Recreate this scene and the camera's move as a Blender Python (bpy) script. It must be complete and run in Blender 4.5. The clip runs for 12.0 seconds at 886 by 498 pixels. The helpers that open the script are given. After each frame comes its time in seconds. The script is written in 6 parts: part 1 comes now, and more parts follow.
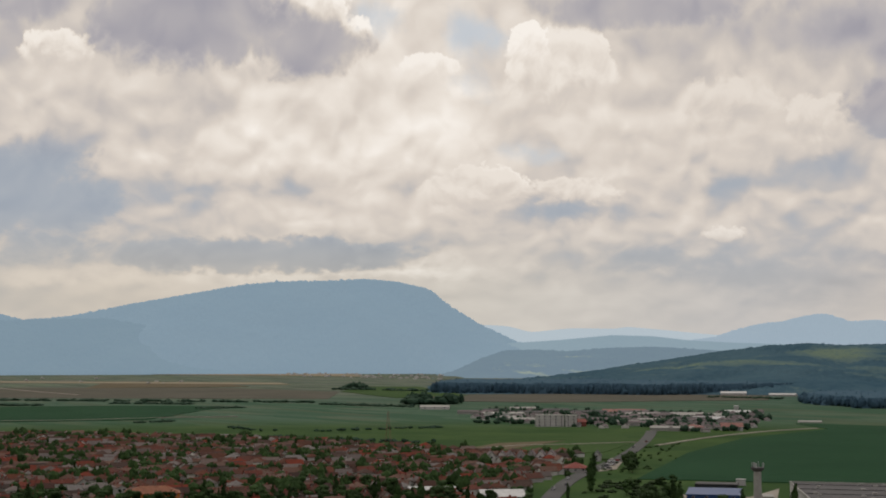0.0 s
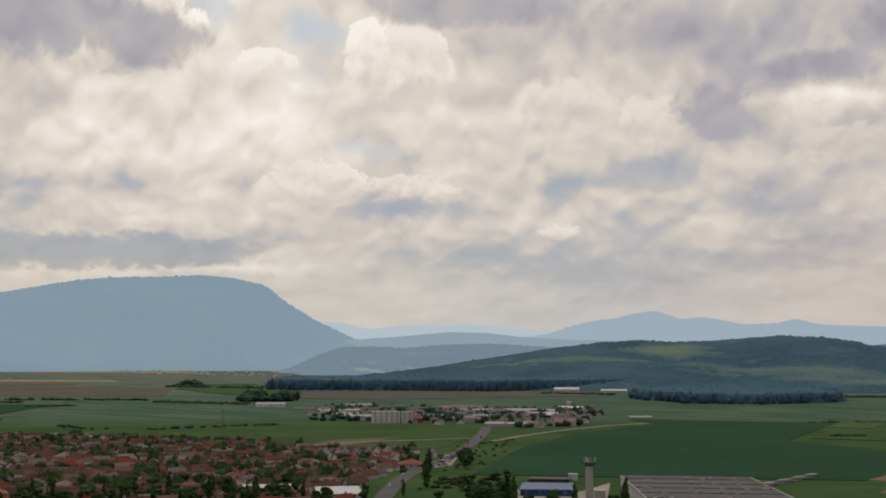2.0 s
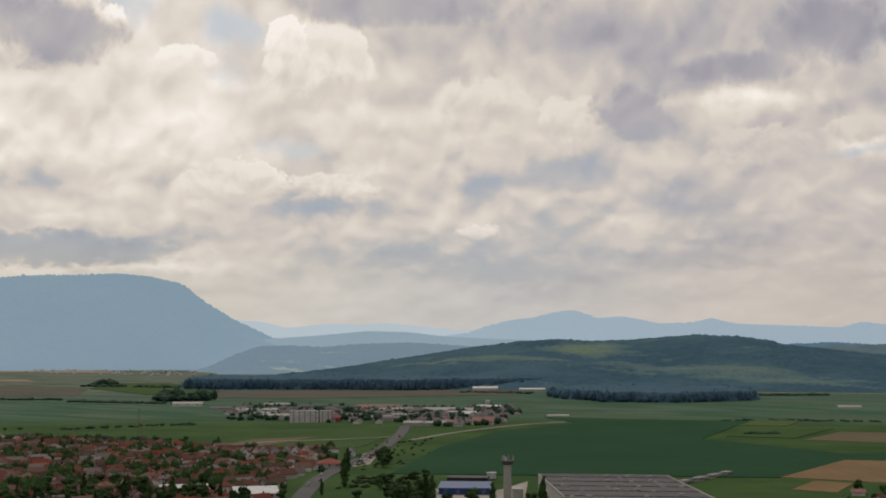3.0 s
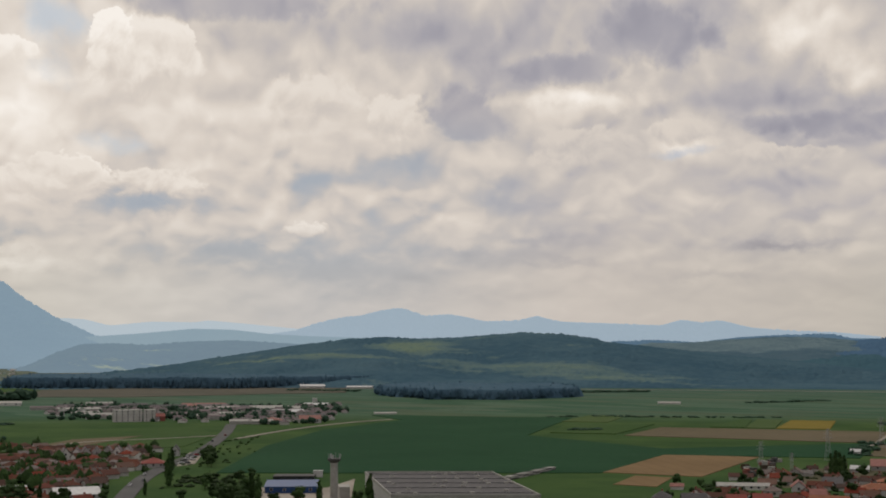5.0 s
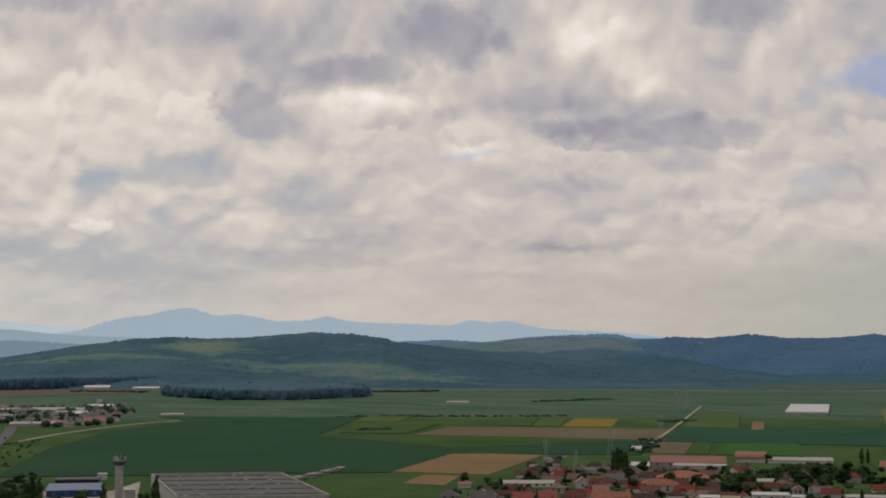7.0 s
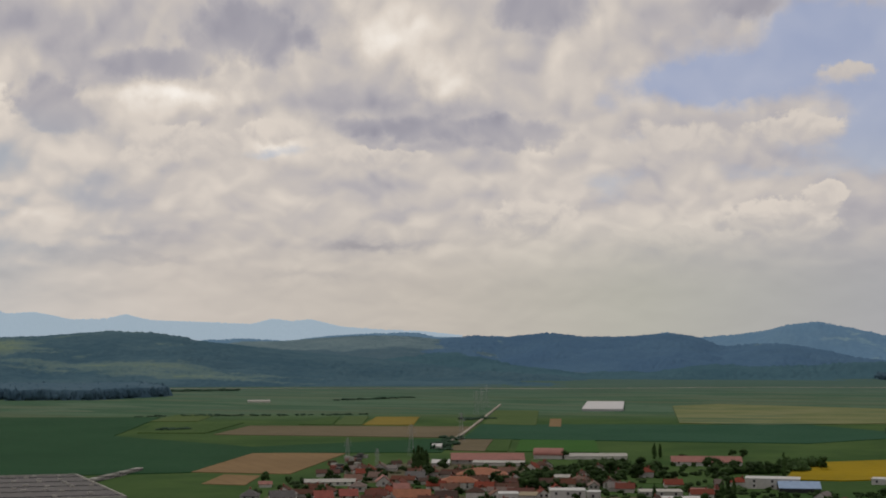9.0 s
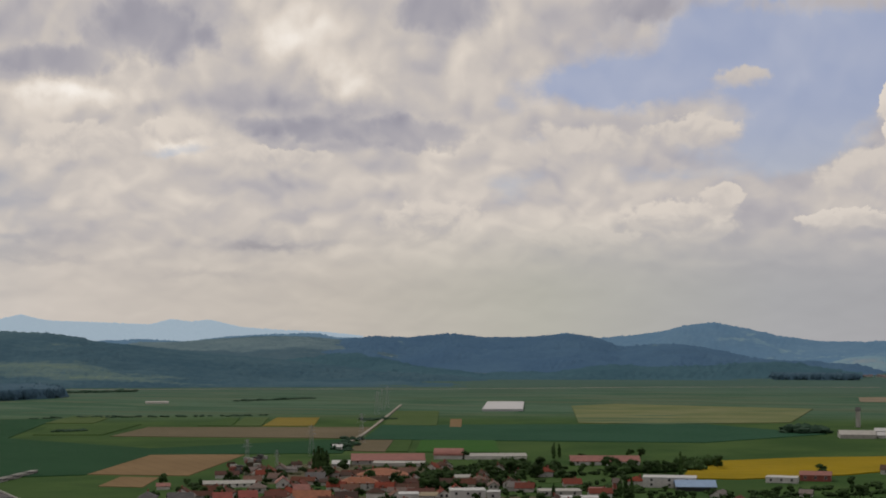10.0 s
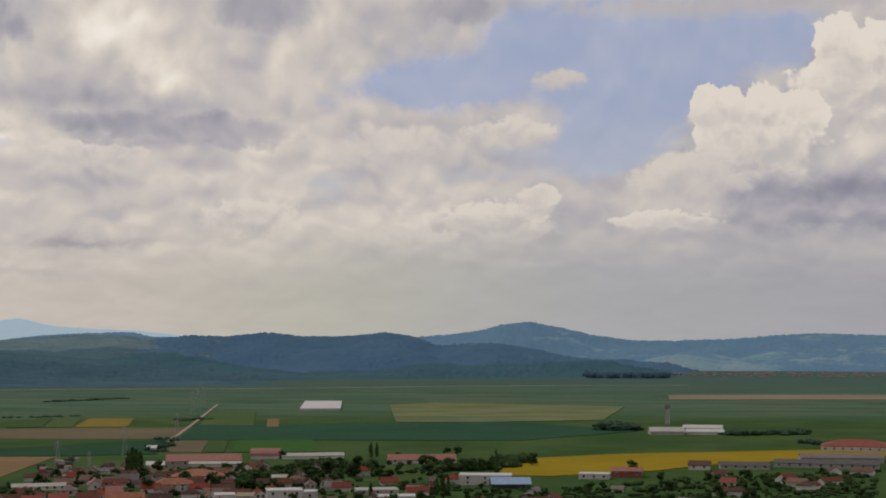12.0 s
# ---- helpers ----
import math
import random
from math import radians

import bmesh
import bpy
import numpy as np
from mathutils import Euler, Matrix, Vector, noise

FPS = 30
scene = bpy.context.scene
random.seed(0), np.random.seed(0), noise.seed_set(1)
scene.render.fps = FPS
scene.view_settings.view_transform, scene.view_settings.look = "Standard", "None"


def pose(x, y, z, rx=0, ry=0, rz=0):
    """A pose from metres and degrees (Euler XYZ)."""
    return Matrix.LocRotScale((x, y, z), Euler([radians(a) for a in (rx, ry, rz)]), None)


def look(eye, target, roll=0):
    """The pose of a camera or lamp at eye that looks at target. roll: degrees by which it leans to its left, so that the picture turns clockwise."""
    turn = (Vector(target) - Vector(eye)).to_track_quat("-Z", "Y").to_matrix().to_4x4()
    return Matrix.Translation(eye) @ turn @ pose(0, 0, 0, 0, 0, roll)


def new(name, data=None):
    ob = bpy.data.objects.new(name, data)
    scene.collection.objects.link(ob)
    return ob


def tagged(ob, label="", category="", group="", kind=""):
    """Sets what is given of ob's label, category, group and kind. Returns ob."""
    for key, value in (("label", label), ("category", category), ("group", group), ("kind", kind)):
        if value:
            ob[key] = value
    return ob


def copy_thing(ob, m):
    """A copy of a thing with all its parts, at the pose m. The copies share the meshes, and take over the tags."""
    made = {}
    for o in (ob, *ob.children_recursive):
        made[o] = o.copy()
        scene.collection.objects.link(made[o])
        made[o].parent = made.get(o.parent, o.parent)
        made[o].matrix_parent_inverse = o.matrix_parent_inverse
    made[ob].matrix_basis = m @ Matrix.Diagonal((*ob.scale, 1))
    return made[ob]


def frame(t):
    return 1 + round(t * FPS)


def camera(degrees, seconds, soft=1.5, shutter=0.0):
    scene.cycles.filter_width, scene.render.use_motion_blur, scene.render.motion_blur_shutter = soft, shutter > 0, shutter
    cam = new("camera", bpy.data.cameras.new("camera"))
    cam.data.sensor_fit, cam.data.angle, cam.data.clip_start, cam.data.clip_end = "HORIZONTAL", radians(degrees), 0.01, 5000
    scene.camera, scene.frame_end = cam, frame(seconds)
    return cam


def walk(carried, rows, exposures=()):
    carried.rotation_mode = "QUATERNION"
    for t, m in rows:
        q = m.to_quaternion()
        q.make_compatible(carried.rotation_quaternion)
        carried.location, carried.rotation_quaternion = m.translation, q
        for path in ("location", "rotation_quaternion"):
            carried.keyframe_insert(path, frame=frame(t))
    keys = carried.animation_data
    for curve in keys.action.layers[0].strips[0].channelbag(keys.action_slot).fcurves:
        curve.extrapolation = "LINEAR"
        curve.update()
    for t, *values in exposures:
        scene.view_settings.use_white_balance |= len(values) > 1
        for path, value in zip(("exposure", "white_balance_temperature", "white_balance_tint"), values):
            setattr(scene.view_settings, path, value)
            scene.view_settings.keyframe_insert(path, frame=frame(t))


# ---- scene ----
cam = camera(32.98, 12.0, soft=1.9)
EYE = (0.0, 0.0, 85.0)


def aim(az, pitch):
    """The camera turned az degrees to the right of +y and raised by pitch."""
    return pose(*EYE, 90 + pitch, 0, -az)


walk(cam, [
    (0.0, aim(-36.0, 3.647)), (0.5, aim(-34.486, 3.605)), (1.0, aim(-32.991, 3.554)), (1.5, aim(-31.405, 3.578)),
    (2.0, aim(-29.765, 3.527)), (2.5, aim(-28.179, 3.507)), (4.5, aim(-21.96, 3.422)), (5.0, aim(-20.089, 3.404)),
    (5.5, aim(-18.001, 3.342)), (6.0, aim(-16.015, 3.381)), (6.5, aim(-13.94, 3.386)), (7.0, aim(-12.093, 3.405)),
    (9.0, aim(-4.545, 3.352)), (9.5, aim(-2.584, 3.392)), (10.0, aim(-0.758, 3.371)), (10.5, aim(1.132, 3.423)),
    (11.0, aim(2.711, 3.436)), (11.5, aim(4.487, 3.451)), (12.0, aim(6.178, 3.34))])

# ---------------------------------------------------------------- light
SUN_AZ, SUN_EL = -38.0, 48.0


class Nodes:
    """Short hand for building node trees."""

    def __init__(self, tree):
        self.tree = tree
        tree.nodes.clear()

    def put(self, value, socket):
        if hasattr(value, "node"):
            self.tree.links.new(value, socket)
        elif value is not None:
            if hasattr(socket.default_value, "__len__"):
                n = len(socket.default_value)
                value = value if hasattr(value, "__len__") else (value,) * 3
                socket.default_value = (tuple(value) + (1.0,) * n)[:n]
            else:
                socket.default_value = value

    def make(self, kind, *values, out=0, op="", clamp=False):
        node = self.tree.nodes.new(kind)
        if op:
            node.operation = op
        if clamp:
            node.use_clamp = True
        for i, value in enumerate(values):
            self.put(value, node.inputs[i])
        return node.outputs[out] if len(node.outputs) else node

    def math(self, op, a, b=None, c=None, clamp=False):
        return self.make("ShaderNodeMath", a, b, c, op=op, clamp=clamp)

    def add(self, a, b): return self.math("ADD", a, b)
    def sub(self, a, b): return self.math("SUBTRACT", a, b)
    def mul(self, a, b): return self.math("MULTIPLY", a, b)

    def step(self, x, lo, hi, to0=0.0, to1=1.0):
        out = self.make("ShaderNodeMapRange", x, lo, hi, to0, to1)
        out.node.interpolation_type = "SMOOTHSTEP"
        return out

    def mix(self, f, a, b, blend="MIX"):
        node = self.tree.nodes.new("ShaderNodeMix")
        node.data_type, node.blend_type = "RGBA", blend
        self.put(f, node.inputs[0]); self.put(a, node.inputs[6]); self.put(b, node.inputs[7])
        return node.outputs[2]

    def noise(self, vec, scale, detail=4.0, rough=0.55, distort=0.0):
        node = self.tree.nodes.new("ShaderNodeTexNoise")
        self.put(vec, node.inputs["Vector"])
        node.inputs["Scale"].default_value, node.inputs["Detail"].default_value = scale, detail
        node.inputs["Roughness"].default_value, node.inputs["Distortion"].default_value = rough, distort
        return node.outputs[0]

    def vec(self, x, y, z=0.0): return self.make("ShaderNodeCombineXYZ", x, y, z)


def lin(r, g, b):
    """A colour given in 0..255 display values, as a linear one."""
    return tuple((c / 255 / 12.92) if c < 10 else ((c / 255 + 0.055) / 1.055) ** 2.4 for c in (r, g, b))


world = bpy.data.worlds.new("cloudy_sky")
scene.world = world
world.use_nodes = True
world.cycles.sampling_method = "NONE"
w = Nodes(world.node_tree)
direction = w.make("ShaderNodeTexCoord")
sx, sy, sz = (w.make("ShaderNodeSeparateXYZ", direction, out=i) for i in range(3))
AZ = w.mul(w.math("ARCTAN2", sx, sy), 57.2958)
EL = w.mul(w.math("ARCSINE", sz), 57.2958)
# cloud layers flatten towards the horizon
V = w.mul(w.math("LOGARITHM", w.add(w.math("MAXIMUM", EL, -1.0), 5.0), math.e), 13.0)


def wander(seed, scale, detail, amount):
    """A ragged offset of the sky's directions, in degrees."""
    return w.mul(w.sub(w.noise(w.vec(AZ, V, seed), scale, detail, 0.6), 0.5), amount)


PX, PY = w.add(AZ, wander(7.3, 0.34, 2.0, 2.2)), w.add(V, wander(3.1, 0.34, 2.0, 1.8))
DRIFT = w.vec(w.add(AZ, wander(5.7, 0.5, 6.0, 3.0)), w.add(EL, wander(9.2, 0.5, 6.0, 1.7)))
CURL = w.vec(w.add(AZ, wander(1.7, 0.9, 5.0, 1.6)), w.add(EL, wander(4.4, 0.9, 5.0, 1.1)))


def lobes(dx, dy, scale, detail=3.0):
    """Rounded cauliflower heads, 0 in the folds to about 1 on the heads."""
    out = w.make("ShaderNodeTexVoronoi", w.vec(w.add(PX, dx), w.add(PY, dy)))
    node = out.node
    node.voronoi_dimensions, node.feature = "2D", "SMOOTH_F1"
    node.inputs["Scale"].default_value, node.inputs["Detail"].default_value = scale, detail
    node.inputs["Roughness"].default_value, node.inputs["Lacunarity"].default_value = 0.5, 2.2
    node.inputs["Smoothness"].default_value = 0.7
    return w.sub(1.0, out)


heads, heads_up, puffs = lobes(0, 0, 0.62), lobes(-0.10, 0.40, 0.62), lobes(0, 0, 1.7)
relief = w.sub(heads, heads_up)
rolls = w.sub(lobes(0, 0, 0.5, 1.3), lobes(-0.15, 0.55, 0.5, 1.3))
soft = w.sub(w.noise(w.vec(w.mul(PX, 0.75), PY, 1.3), 0.36, 4.0, 0.5), 0.5)
fine = w.sub(w.noise(w.vec(w.mul(AZ, 0.75), V, 2.0), 0.62, 6.0, 0.55), 0.5)


def blend(f, a, b):
    return w.make("ShaderNodeMath", f, w.sub(b, a), a, op="MULTIPLY_ADD")


def far(vec, az, el, ra, re):
    """Squared distance from the middle of an ellipse of the sky, 1 at its edge."""
    d = w.make("ShaderNodeVectorMath", vec, (az, el, 0.0), op="SUBTRACT")
    d = w.make("ShaderNodeVectorMath", d, (1 / ra, 1 / re, 0.0), op="MULTIPLY")
    return w.make("ShaderNodeVectorMath", d, d, op="DOT_PRODUCT", out=1)


def swell(total, vec, places):
    """Adds soft banks of cloud: (azimuth, elevation, half width, half height, how much lighter or darker)."""
    for az, el, ra, re, amount in places:
        total = w.make("ShaderNodeMath", w.math("POWER", math.exp(-1), far(vec, az, el, ra, re)), amount, total, op="MULTIPLY_ADD")
    return total


def ramp(f, stops):
    """A colour ramp from (position, colour) stops."""
    out = w.make("ShaderNodeValToRGB", f)
    el = out.node.color_ramp.elements
    for i, (at, c) in enumerate(stops):
        e = el[i] if i < 2 else el.new(at)
        e.position, e.color = at, (*c, 1)
    return out


def by_azimuth(stops):
    return ramp(w.make("ShaderNodeMapRange", AZ, -60.0, 30.0), [((a + 60) / 90, c) for a, c in sorted(stops, key=lambda s: (s[0] != -60, s[0] != 30, s[0]))])


def heap(lightness, blue, az, el, ra, re, lit, shade, edge):
    """A cumulus: lobed sunlit top, shaded flat base that melts into what lies behind."""
    d = w.add(w.sub(1.0, far(CURL, az, el, ra, re)), w.add(w.mul(w.sub(heads, 0.55), 0.75) if re > 1.2 else w.mul(w.sub(puffs, 0.55), 0.4), w.mul(fine, 0.7)))
    up = w.mul(w.sub(EL, el), 1 / re)
    a = w.step(d, 0.0, w.add(edge, w.step(up, 0.3, -0.7, 0.0, 0.7)))
    light = w.add(w.add(w.mul(up, 0.46), w.mul(relief, 0.75)), w.add(w.mul(fine, 0.5), w.step(d, 0.75, 0.1, 0.05, 0.30)))
    own = w.step(light, -0.4, 0.55, shade, lit)
    return blend(a, lightness, own), w.mul(blue, w.sub(1.0, a))


def bank(lightness, blue, az, el, ra, re, own, edge):
    """A shaded cloud seen from below, in front of the rest."""
    d = w.add(w.sub(1.0, far(CURL, az, el, ra, re)), w.add(w.mul(w.sub(heads, 0.55), 0.6), w.mul(fine, 0.6)))
    a = w.step(d, -0.1, edge)
    return blend(a, lightness, w.add(w.add(own, w.mul(soft, 0.16)), w.mul(rolls, 0.08))), w.mul(blue, w.sub(1.0, a))


# where the banks, gaps and heaps of cloud stand: azimuth, elevation, half width, half height in degrees, then the change of
# lightness; for heaps their sunlit and shaded lightness and the softness of the edge
UNDERSIDES_WEST = [
    (-45.2, 9.2, 1.4, 0.6, -0.07), (-41.7, 6.2, 3.5, 0.6, -0.06), (-30.9, 5.1, 2.1, 0.4, -0.11), (-25.5, 6.2, 0.8, 0.3, -0.05), (-27.1, 3.1, 2.8, 0.5, -0.11),
    (-22.5, 2.3, 3.0, 0.8, -0.1), (-20.5, 11.2, 2.6, 1.3, -0.08), (-37.8, 3.9, 2.6, 0.5, -0.05)]
UNDERSIDES_EAST = [
    (-21.9, 11.6, 4.3, 1.0, -0.06), (-19.1, 3.1, 1.3, 0.3, -0.07), (-15.4, 2.9, 1.7, 0.2, -0.06), (-9.7, 2.3, 1.7, 0.2, -0.05), (-7.0, 3.5, 2.4, 0.2, -0.08),
    (-7.1, 10.3, 1.9, 0.9, -0.05), (-6.3, 9.0, 3.7, 1.2, -0.06), (-10.5, 12.1, 2.8, 1.3, -0.05), (-6.8, 7.7, 2.6, 0.4, -0.07), (-5.7, 8.8, 4.3, 0.3, -0.04),
    (-16.7, 4.0, 1.9, 0.2, -0.05), (-7.4, 3.6, 1.9, 0.3, -0.05)]
SUNLIT = [
    (-42.8, 7.7, 6.1, 2.2, 0.06), (-36.5, 8.0, 3.2, 1.5, 0.05), (-51.2, 9.4, 2.2, 1.2, 0.05), (-49.5, 2.5, 5.0, 0.3, 0.05), (-39.1, 2.7, 6.1, 0.2, 0.08),
    (-27.2, 9.0, 3.2, 1.3, 0.04), (-23.7, 8.8, 3.2, 1.9, 0.05), (-16.3, 9.1, 3.2, 0.3, 0.07), (-10.5, 7.7, 1.7, 0.6, 0.05), (-7.3, 11.5, 1.6, 0.9, 0.08),
    (-4.8, 10.0, 1.0, 0.9, 0.07), (-6.8, 11.5, 1.4, 1.2, 0.06), (-4.4, 9.9, 1.1, 0.8, 0.06), (-13.4, 9.2, 2.6, 0.3, 0.06), (-10.5, 7.6, 1.7, 0.6, 0.05),
    (1.7, 10.9, 1.9, 1.3, 0.04), (-32.6, 8.8, 3.2, 1.9, 0.04), (3.9, 4.3, 7.1, 1.3, 0.04)]
GAPS = [
    (-38.6, 12.4, 1.0, 1.1, 0.9), (-34.9, 11.8, 1.3, 1.0, 0.9), (-34.6, 9.8, 1.3, 0.6, 0.55), (-32.2, 7.2, 1.6, 0.5, 0.55), (-11.5, 7.1, 1.4, 0.3, 0.4),
    (5.4, 9.6, 2.1, 0.7, 1), (11.5, 11.4, 4.1, 1.5, 1.1), (13.7, 9.1, 2.4, 1.9, 1.1), (1.5, 8.7, 0.9, 0.5, 0.5), (1.9, 5.8, 1.9, 0.7, 0.6),
    (11.4, 6.9, 2.8, 1.0, 0.75), (-11.1, 7.1, 1.5, 0.3, 0.42), (6.1, 9.6, 2.6, 0.9, 1), (11.1, 10.6, 4.1, 1.5, 1.1), (14.8, 10.8, 4.1, 1.9, 1.2),
    (12.6, 7.7, 1.9, 1.0, 0.9), (3.0, 7.5, 1.5, 0.4, 0.5), (8.0, 6.1, 2.4, 0.5, 0.6), (17.9, 11.3, 2.6, 1.3, 1.1)]
HEAPS_WEST = [
    (-40.9, 12.0, 2.6, 2.0, 0.95, 0.74, 0.16), (-31.3, 10.3, 2.7, 2.0, 0.9, 0.8, 0.14), (-32.8, 11.3, 1.1, 1.0, 0.94, 0.84, 0.12), (-34.5, 5.9, 2.2, 1.1, 0.91, 0.84, 0.2),
    (-31.1, 5.6, 2.2, 0.9, 0.88, 0.76, 0.35), (-25.3, 4.1, 1.1, 0.4, 0.89, 0.81, 0.45), (-50.6, 10.8, 1.6, 1.0, 0.91, 0.8, 0.3), (-36.5, 10.5, 1.5, 0.6, 0.93, 0.86, 0.3),
    (-34.8, 5.8, 2.4, 1.2, 0.88, 0.8, 0.25), (-25.0, 8.8, 2.4, 1.7, 0.86, 0.78, 0.35), (-21.8, 8.1, 1.5, 1.4, 0.86, 0.78, 0.3)]
HEAPS_EAST = [
    (4.1, 7.1, 2.8, 1.3, 0.79, 0.73, 0.5), (8.8, 7.7, 2.4, 0.7, 0.8, 0.73, 0.4), (8.3, 4.3, 2.5, 1.1, 0.82, 0.73, 0.35), (9.9, 5.1, 0.9, 0.9, 0.81, 0.75, 0.4),
    (4.4, 3.7, 3.0, 0.6, 0.8, 0.74, 0.4), (-1.2, 4.4, 2.3, 1.0, 0.81, 0.72, 0.4), (10.7, 9.7, 1.5, 0.5, 0.76, 0.72, 0.6), (-11.1, 7.7, 1.5, 0.6, 0.83, 0.76, 0.45),
    (-15.4, 6.8, 1.5, 0.5, 0.82, 0.76, 0.45), (-6.9, 6.8, 2.1, 0.5, 0.81, 0.75, 0.5), (-14.5, 7.3, 2.4, 0.9, 0.81, 0.75, 0.45), (-7.4, 6.9, 2.8, 0.4, 0.81, 0.74, 0.45),
    (17.3, 12.3, 8.7, 0.6, 0.7, 0.68, 0.9)]
TOWERING = [
    (22.6, 9.4, 3.8, 2.9, 0.84, 0.72, 0.1), (18.3, 7.4, 3.2, 2.3, 0.83, 0.72, 0.1), (16.3, 8.4, 0.9, 1.1, 0.83, 0.76, 0.1), (15.6, 5.8, 2.8, 1.6, 0.79, 0.73, 0.4),
    (14.8, 4.3, 2.4, 0.5, 0.83, 0.76, 0.22)]
TOWERING_BASE = [
    (21.2, 5.4, 3.7, 0.7, -0.17), (20.9, 4.3, 3.7, 0.3, -0.12), (19.7, 6.2, 1.1, 0.4, 0.04), (21.4, 7.3, 1.9, 0.6, 0.06)]
SHADED = [
    (-45.8, 12.3, 4.3, 2.3, 0.66, 0.45), (-41.2, 11.4, 2.7, 1.5, 0.685, 0.5), (-52.3, 12.6, 2.4, 1.0, 0.68, 0.7), (-51.8, 5.5, 4.2, 2.6, 0.655, 0.7),
    (-42.8, 3.4, 7.8, 0.9, 0.675, 0.65), (-28.0, 12.7, 6.3, 1.0, 0.68, 0.7), (-19.5, 8.7, 1.6, 1.3, 0.67, 0.7), (-12.1, 11.5, 3.2, 1.7, 0.645, 0.7),
    (-15.2, 10.2, 3.2, 0.7, 0.67, 0.7), (-18.4, 8.1, 1.7, 0.9, 0.69, 0.7), (-6.1, 8.0, 3.5, 0.6, 0.68, 0.8), (-0.7, 12.4, 3.0, 1.1, 0.63, 0.8),
    (-1.8, 7.8, 3.2, 0.8, 0.66, 0.6), (7.2, 12.4, 1.8, 0.7, 0.64, 0.6)]
# lightness of the cover: bright towards the sun, duller to the east
base = w.make("ShaderNodeSeparateColor", by_azimuth([(a, (v, v, v)) for a, v in
              ((-60, 0.73), (-50, 0.765), (-40, 0.83), (-30, 0.795), (-22, 0.765), (-12, 0.76), (-2, 0.745), (8, 0.72), (30, 0.69))]))
L = w.add(base, w.mul(w.add(w.mul(soft, 0.25), w.add(w.mul(rolls, 0.11), w.mul(fine, 0.09))), w.step(EL, 0.3, 5.0, 0.35, 1.0)))
L = swell(L, DRIFT, SUNLIT)
B = w.step(w.add(swell(0.0, DRIFT, GAPS), w.add(w.mul(soft, -0.5), w.mul(fine, -1.3))), 0.2, 1.05)
for places in (HEAPS_WEST, HEAPS_EAST, TOWERING):
    for p in places:
        L, B = heap(L, B, *p)
for p in SHADED:
    L, B = bank(L, B, *p)
L = swell(swell(swell(L, DRIFT, UNDERSIDES_WEST), DRIFT, UNDERSIDES_EAST), CURL, TOWERING_BASE)
cover = ramp(w.make("ShaderNodeMapRange", L, 0.5, 1.0), [((a - 0.5) * 2, lin(*c)) for a, c in (
    (0.5, (132, 131, 145)), (1.0, (255, 251, 246)), (0.56, (145, 143, 155)), (0.63, (163, 160, 168)), (0.70, (181, 176, 178)),
    (0.76, (199, 191, 185)), (0.82, (217, 207, 197)), (0.88, (233, 224, 214)), (0.94, (247, 240, 232)))])
# the shaded low banks of the west are a cool blue-grey
cold = w.mul(w.mul(w.step(AZ, -13.0, -25.0), w.step(EL, 9.0, 6.5)), w.step(L, 0.80, 0.68))
cover = w.mix(w.mul(cold, 0.6), cover, lin(160, 174, 186))
# dull veil over the horizon
veil = by_azimuth([(a, lin(*c)) for a, c in ((-60, (196, 188, 176)), (-48, (206, 196, 181)), (-36, (200, 195, 185)), (-25, (194, 191, 188)),
                                             (-15, (199, 190, 181)), (-5, (191, 183, 172)), (3, (178, 176, 166)), (12, (166, 166, 168)), (30, (158, 156, 163)))])
veil = w.mix(1.0, veil, w.add(1.0, w.mul(w.sub(L, base), w.step(AZ, -8.0, 5.0, 1.6, 0.8))), "MULTIPLY")
cover = w.mix(w.mul(w.step(EL, 5.4, 1.4), w.step(AZ, -10.0, 4.0, 0.75, 0.97)), cover, veil)
# open sky
sky = w.make("ShaderNodeTexSky")
sky.node.sky_type, sky.node.sun_disc, sky.node.altitude, sky.node.dust_density = "NISHITA", False, 600.0, 2.0
sky.node.sun_elevation, sky.node.sun_rotation = radians(SUN_EL), radians(SUN_AZ)
blue = w.mix(w.step(AZ, -30.0, 4.0), lin(190, 199, 208), w.mix(w.step(EL, 4.0, 9.5), lin(178, 183, 194), lin(150, 163, 196)))
blue = w.mix(0.1, blue, w.mix(1.0, sky, (0.10, 0.10, 0.10), "MULTIPLY"))
cover = w.mix(w.mul(B, 0.76), cover, blue)
w.tree.links.new(w.make("ShaderNodeBackground", cover, 1.0), w.make("ShaderNodeOutputWorld").inputs[0])

sun = new("sun", bpy.data.lights.new("sun", "SUN"))
sun.data.energy, sun.data.angle, sun.data.color = 1.1, radians(12), (1.0, 0.95, 0.86)
sun.matrix_world = look((0, 0, 0), (-math.sin(radians(SUN_AZ)) * math.cos(radians(SUN_EL)),
                                    -math.cos(radians(SUN_AZ)) * math.cos(radians(SUN_EL)), -math.sin(radians(SUN_EL))))


# ---------------------------------------------------------------- materials
def material(name, rough=0.9, spec=0.03):
    m = bpy.data.materials.new(name)
    m.use_nodes = True
    n = Nodes(m.node_tree)
    bsdf = n.make("ShaderNodeBsdfPrincipled").node
    bsdf.inputs["Roughness"].default_value, bsdf.inputs["Specular IOR Level"].default_value = rough, spec
    n.tree.links.new(bsdf.outputs[0], n.make("ShaderNodeOutputMaterial").inputs[0])
    return m, n, bsdf


def place(n):
    return n.make("ShaderNodeNewGeometry")


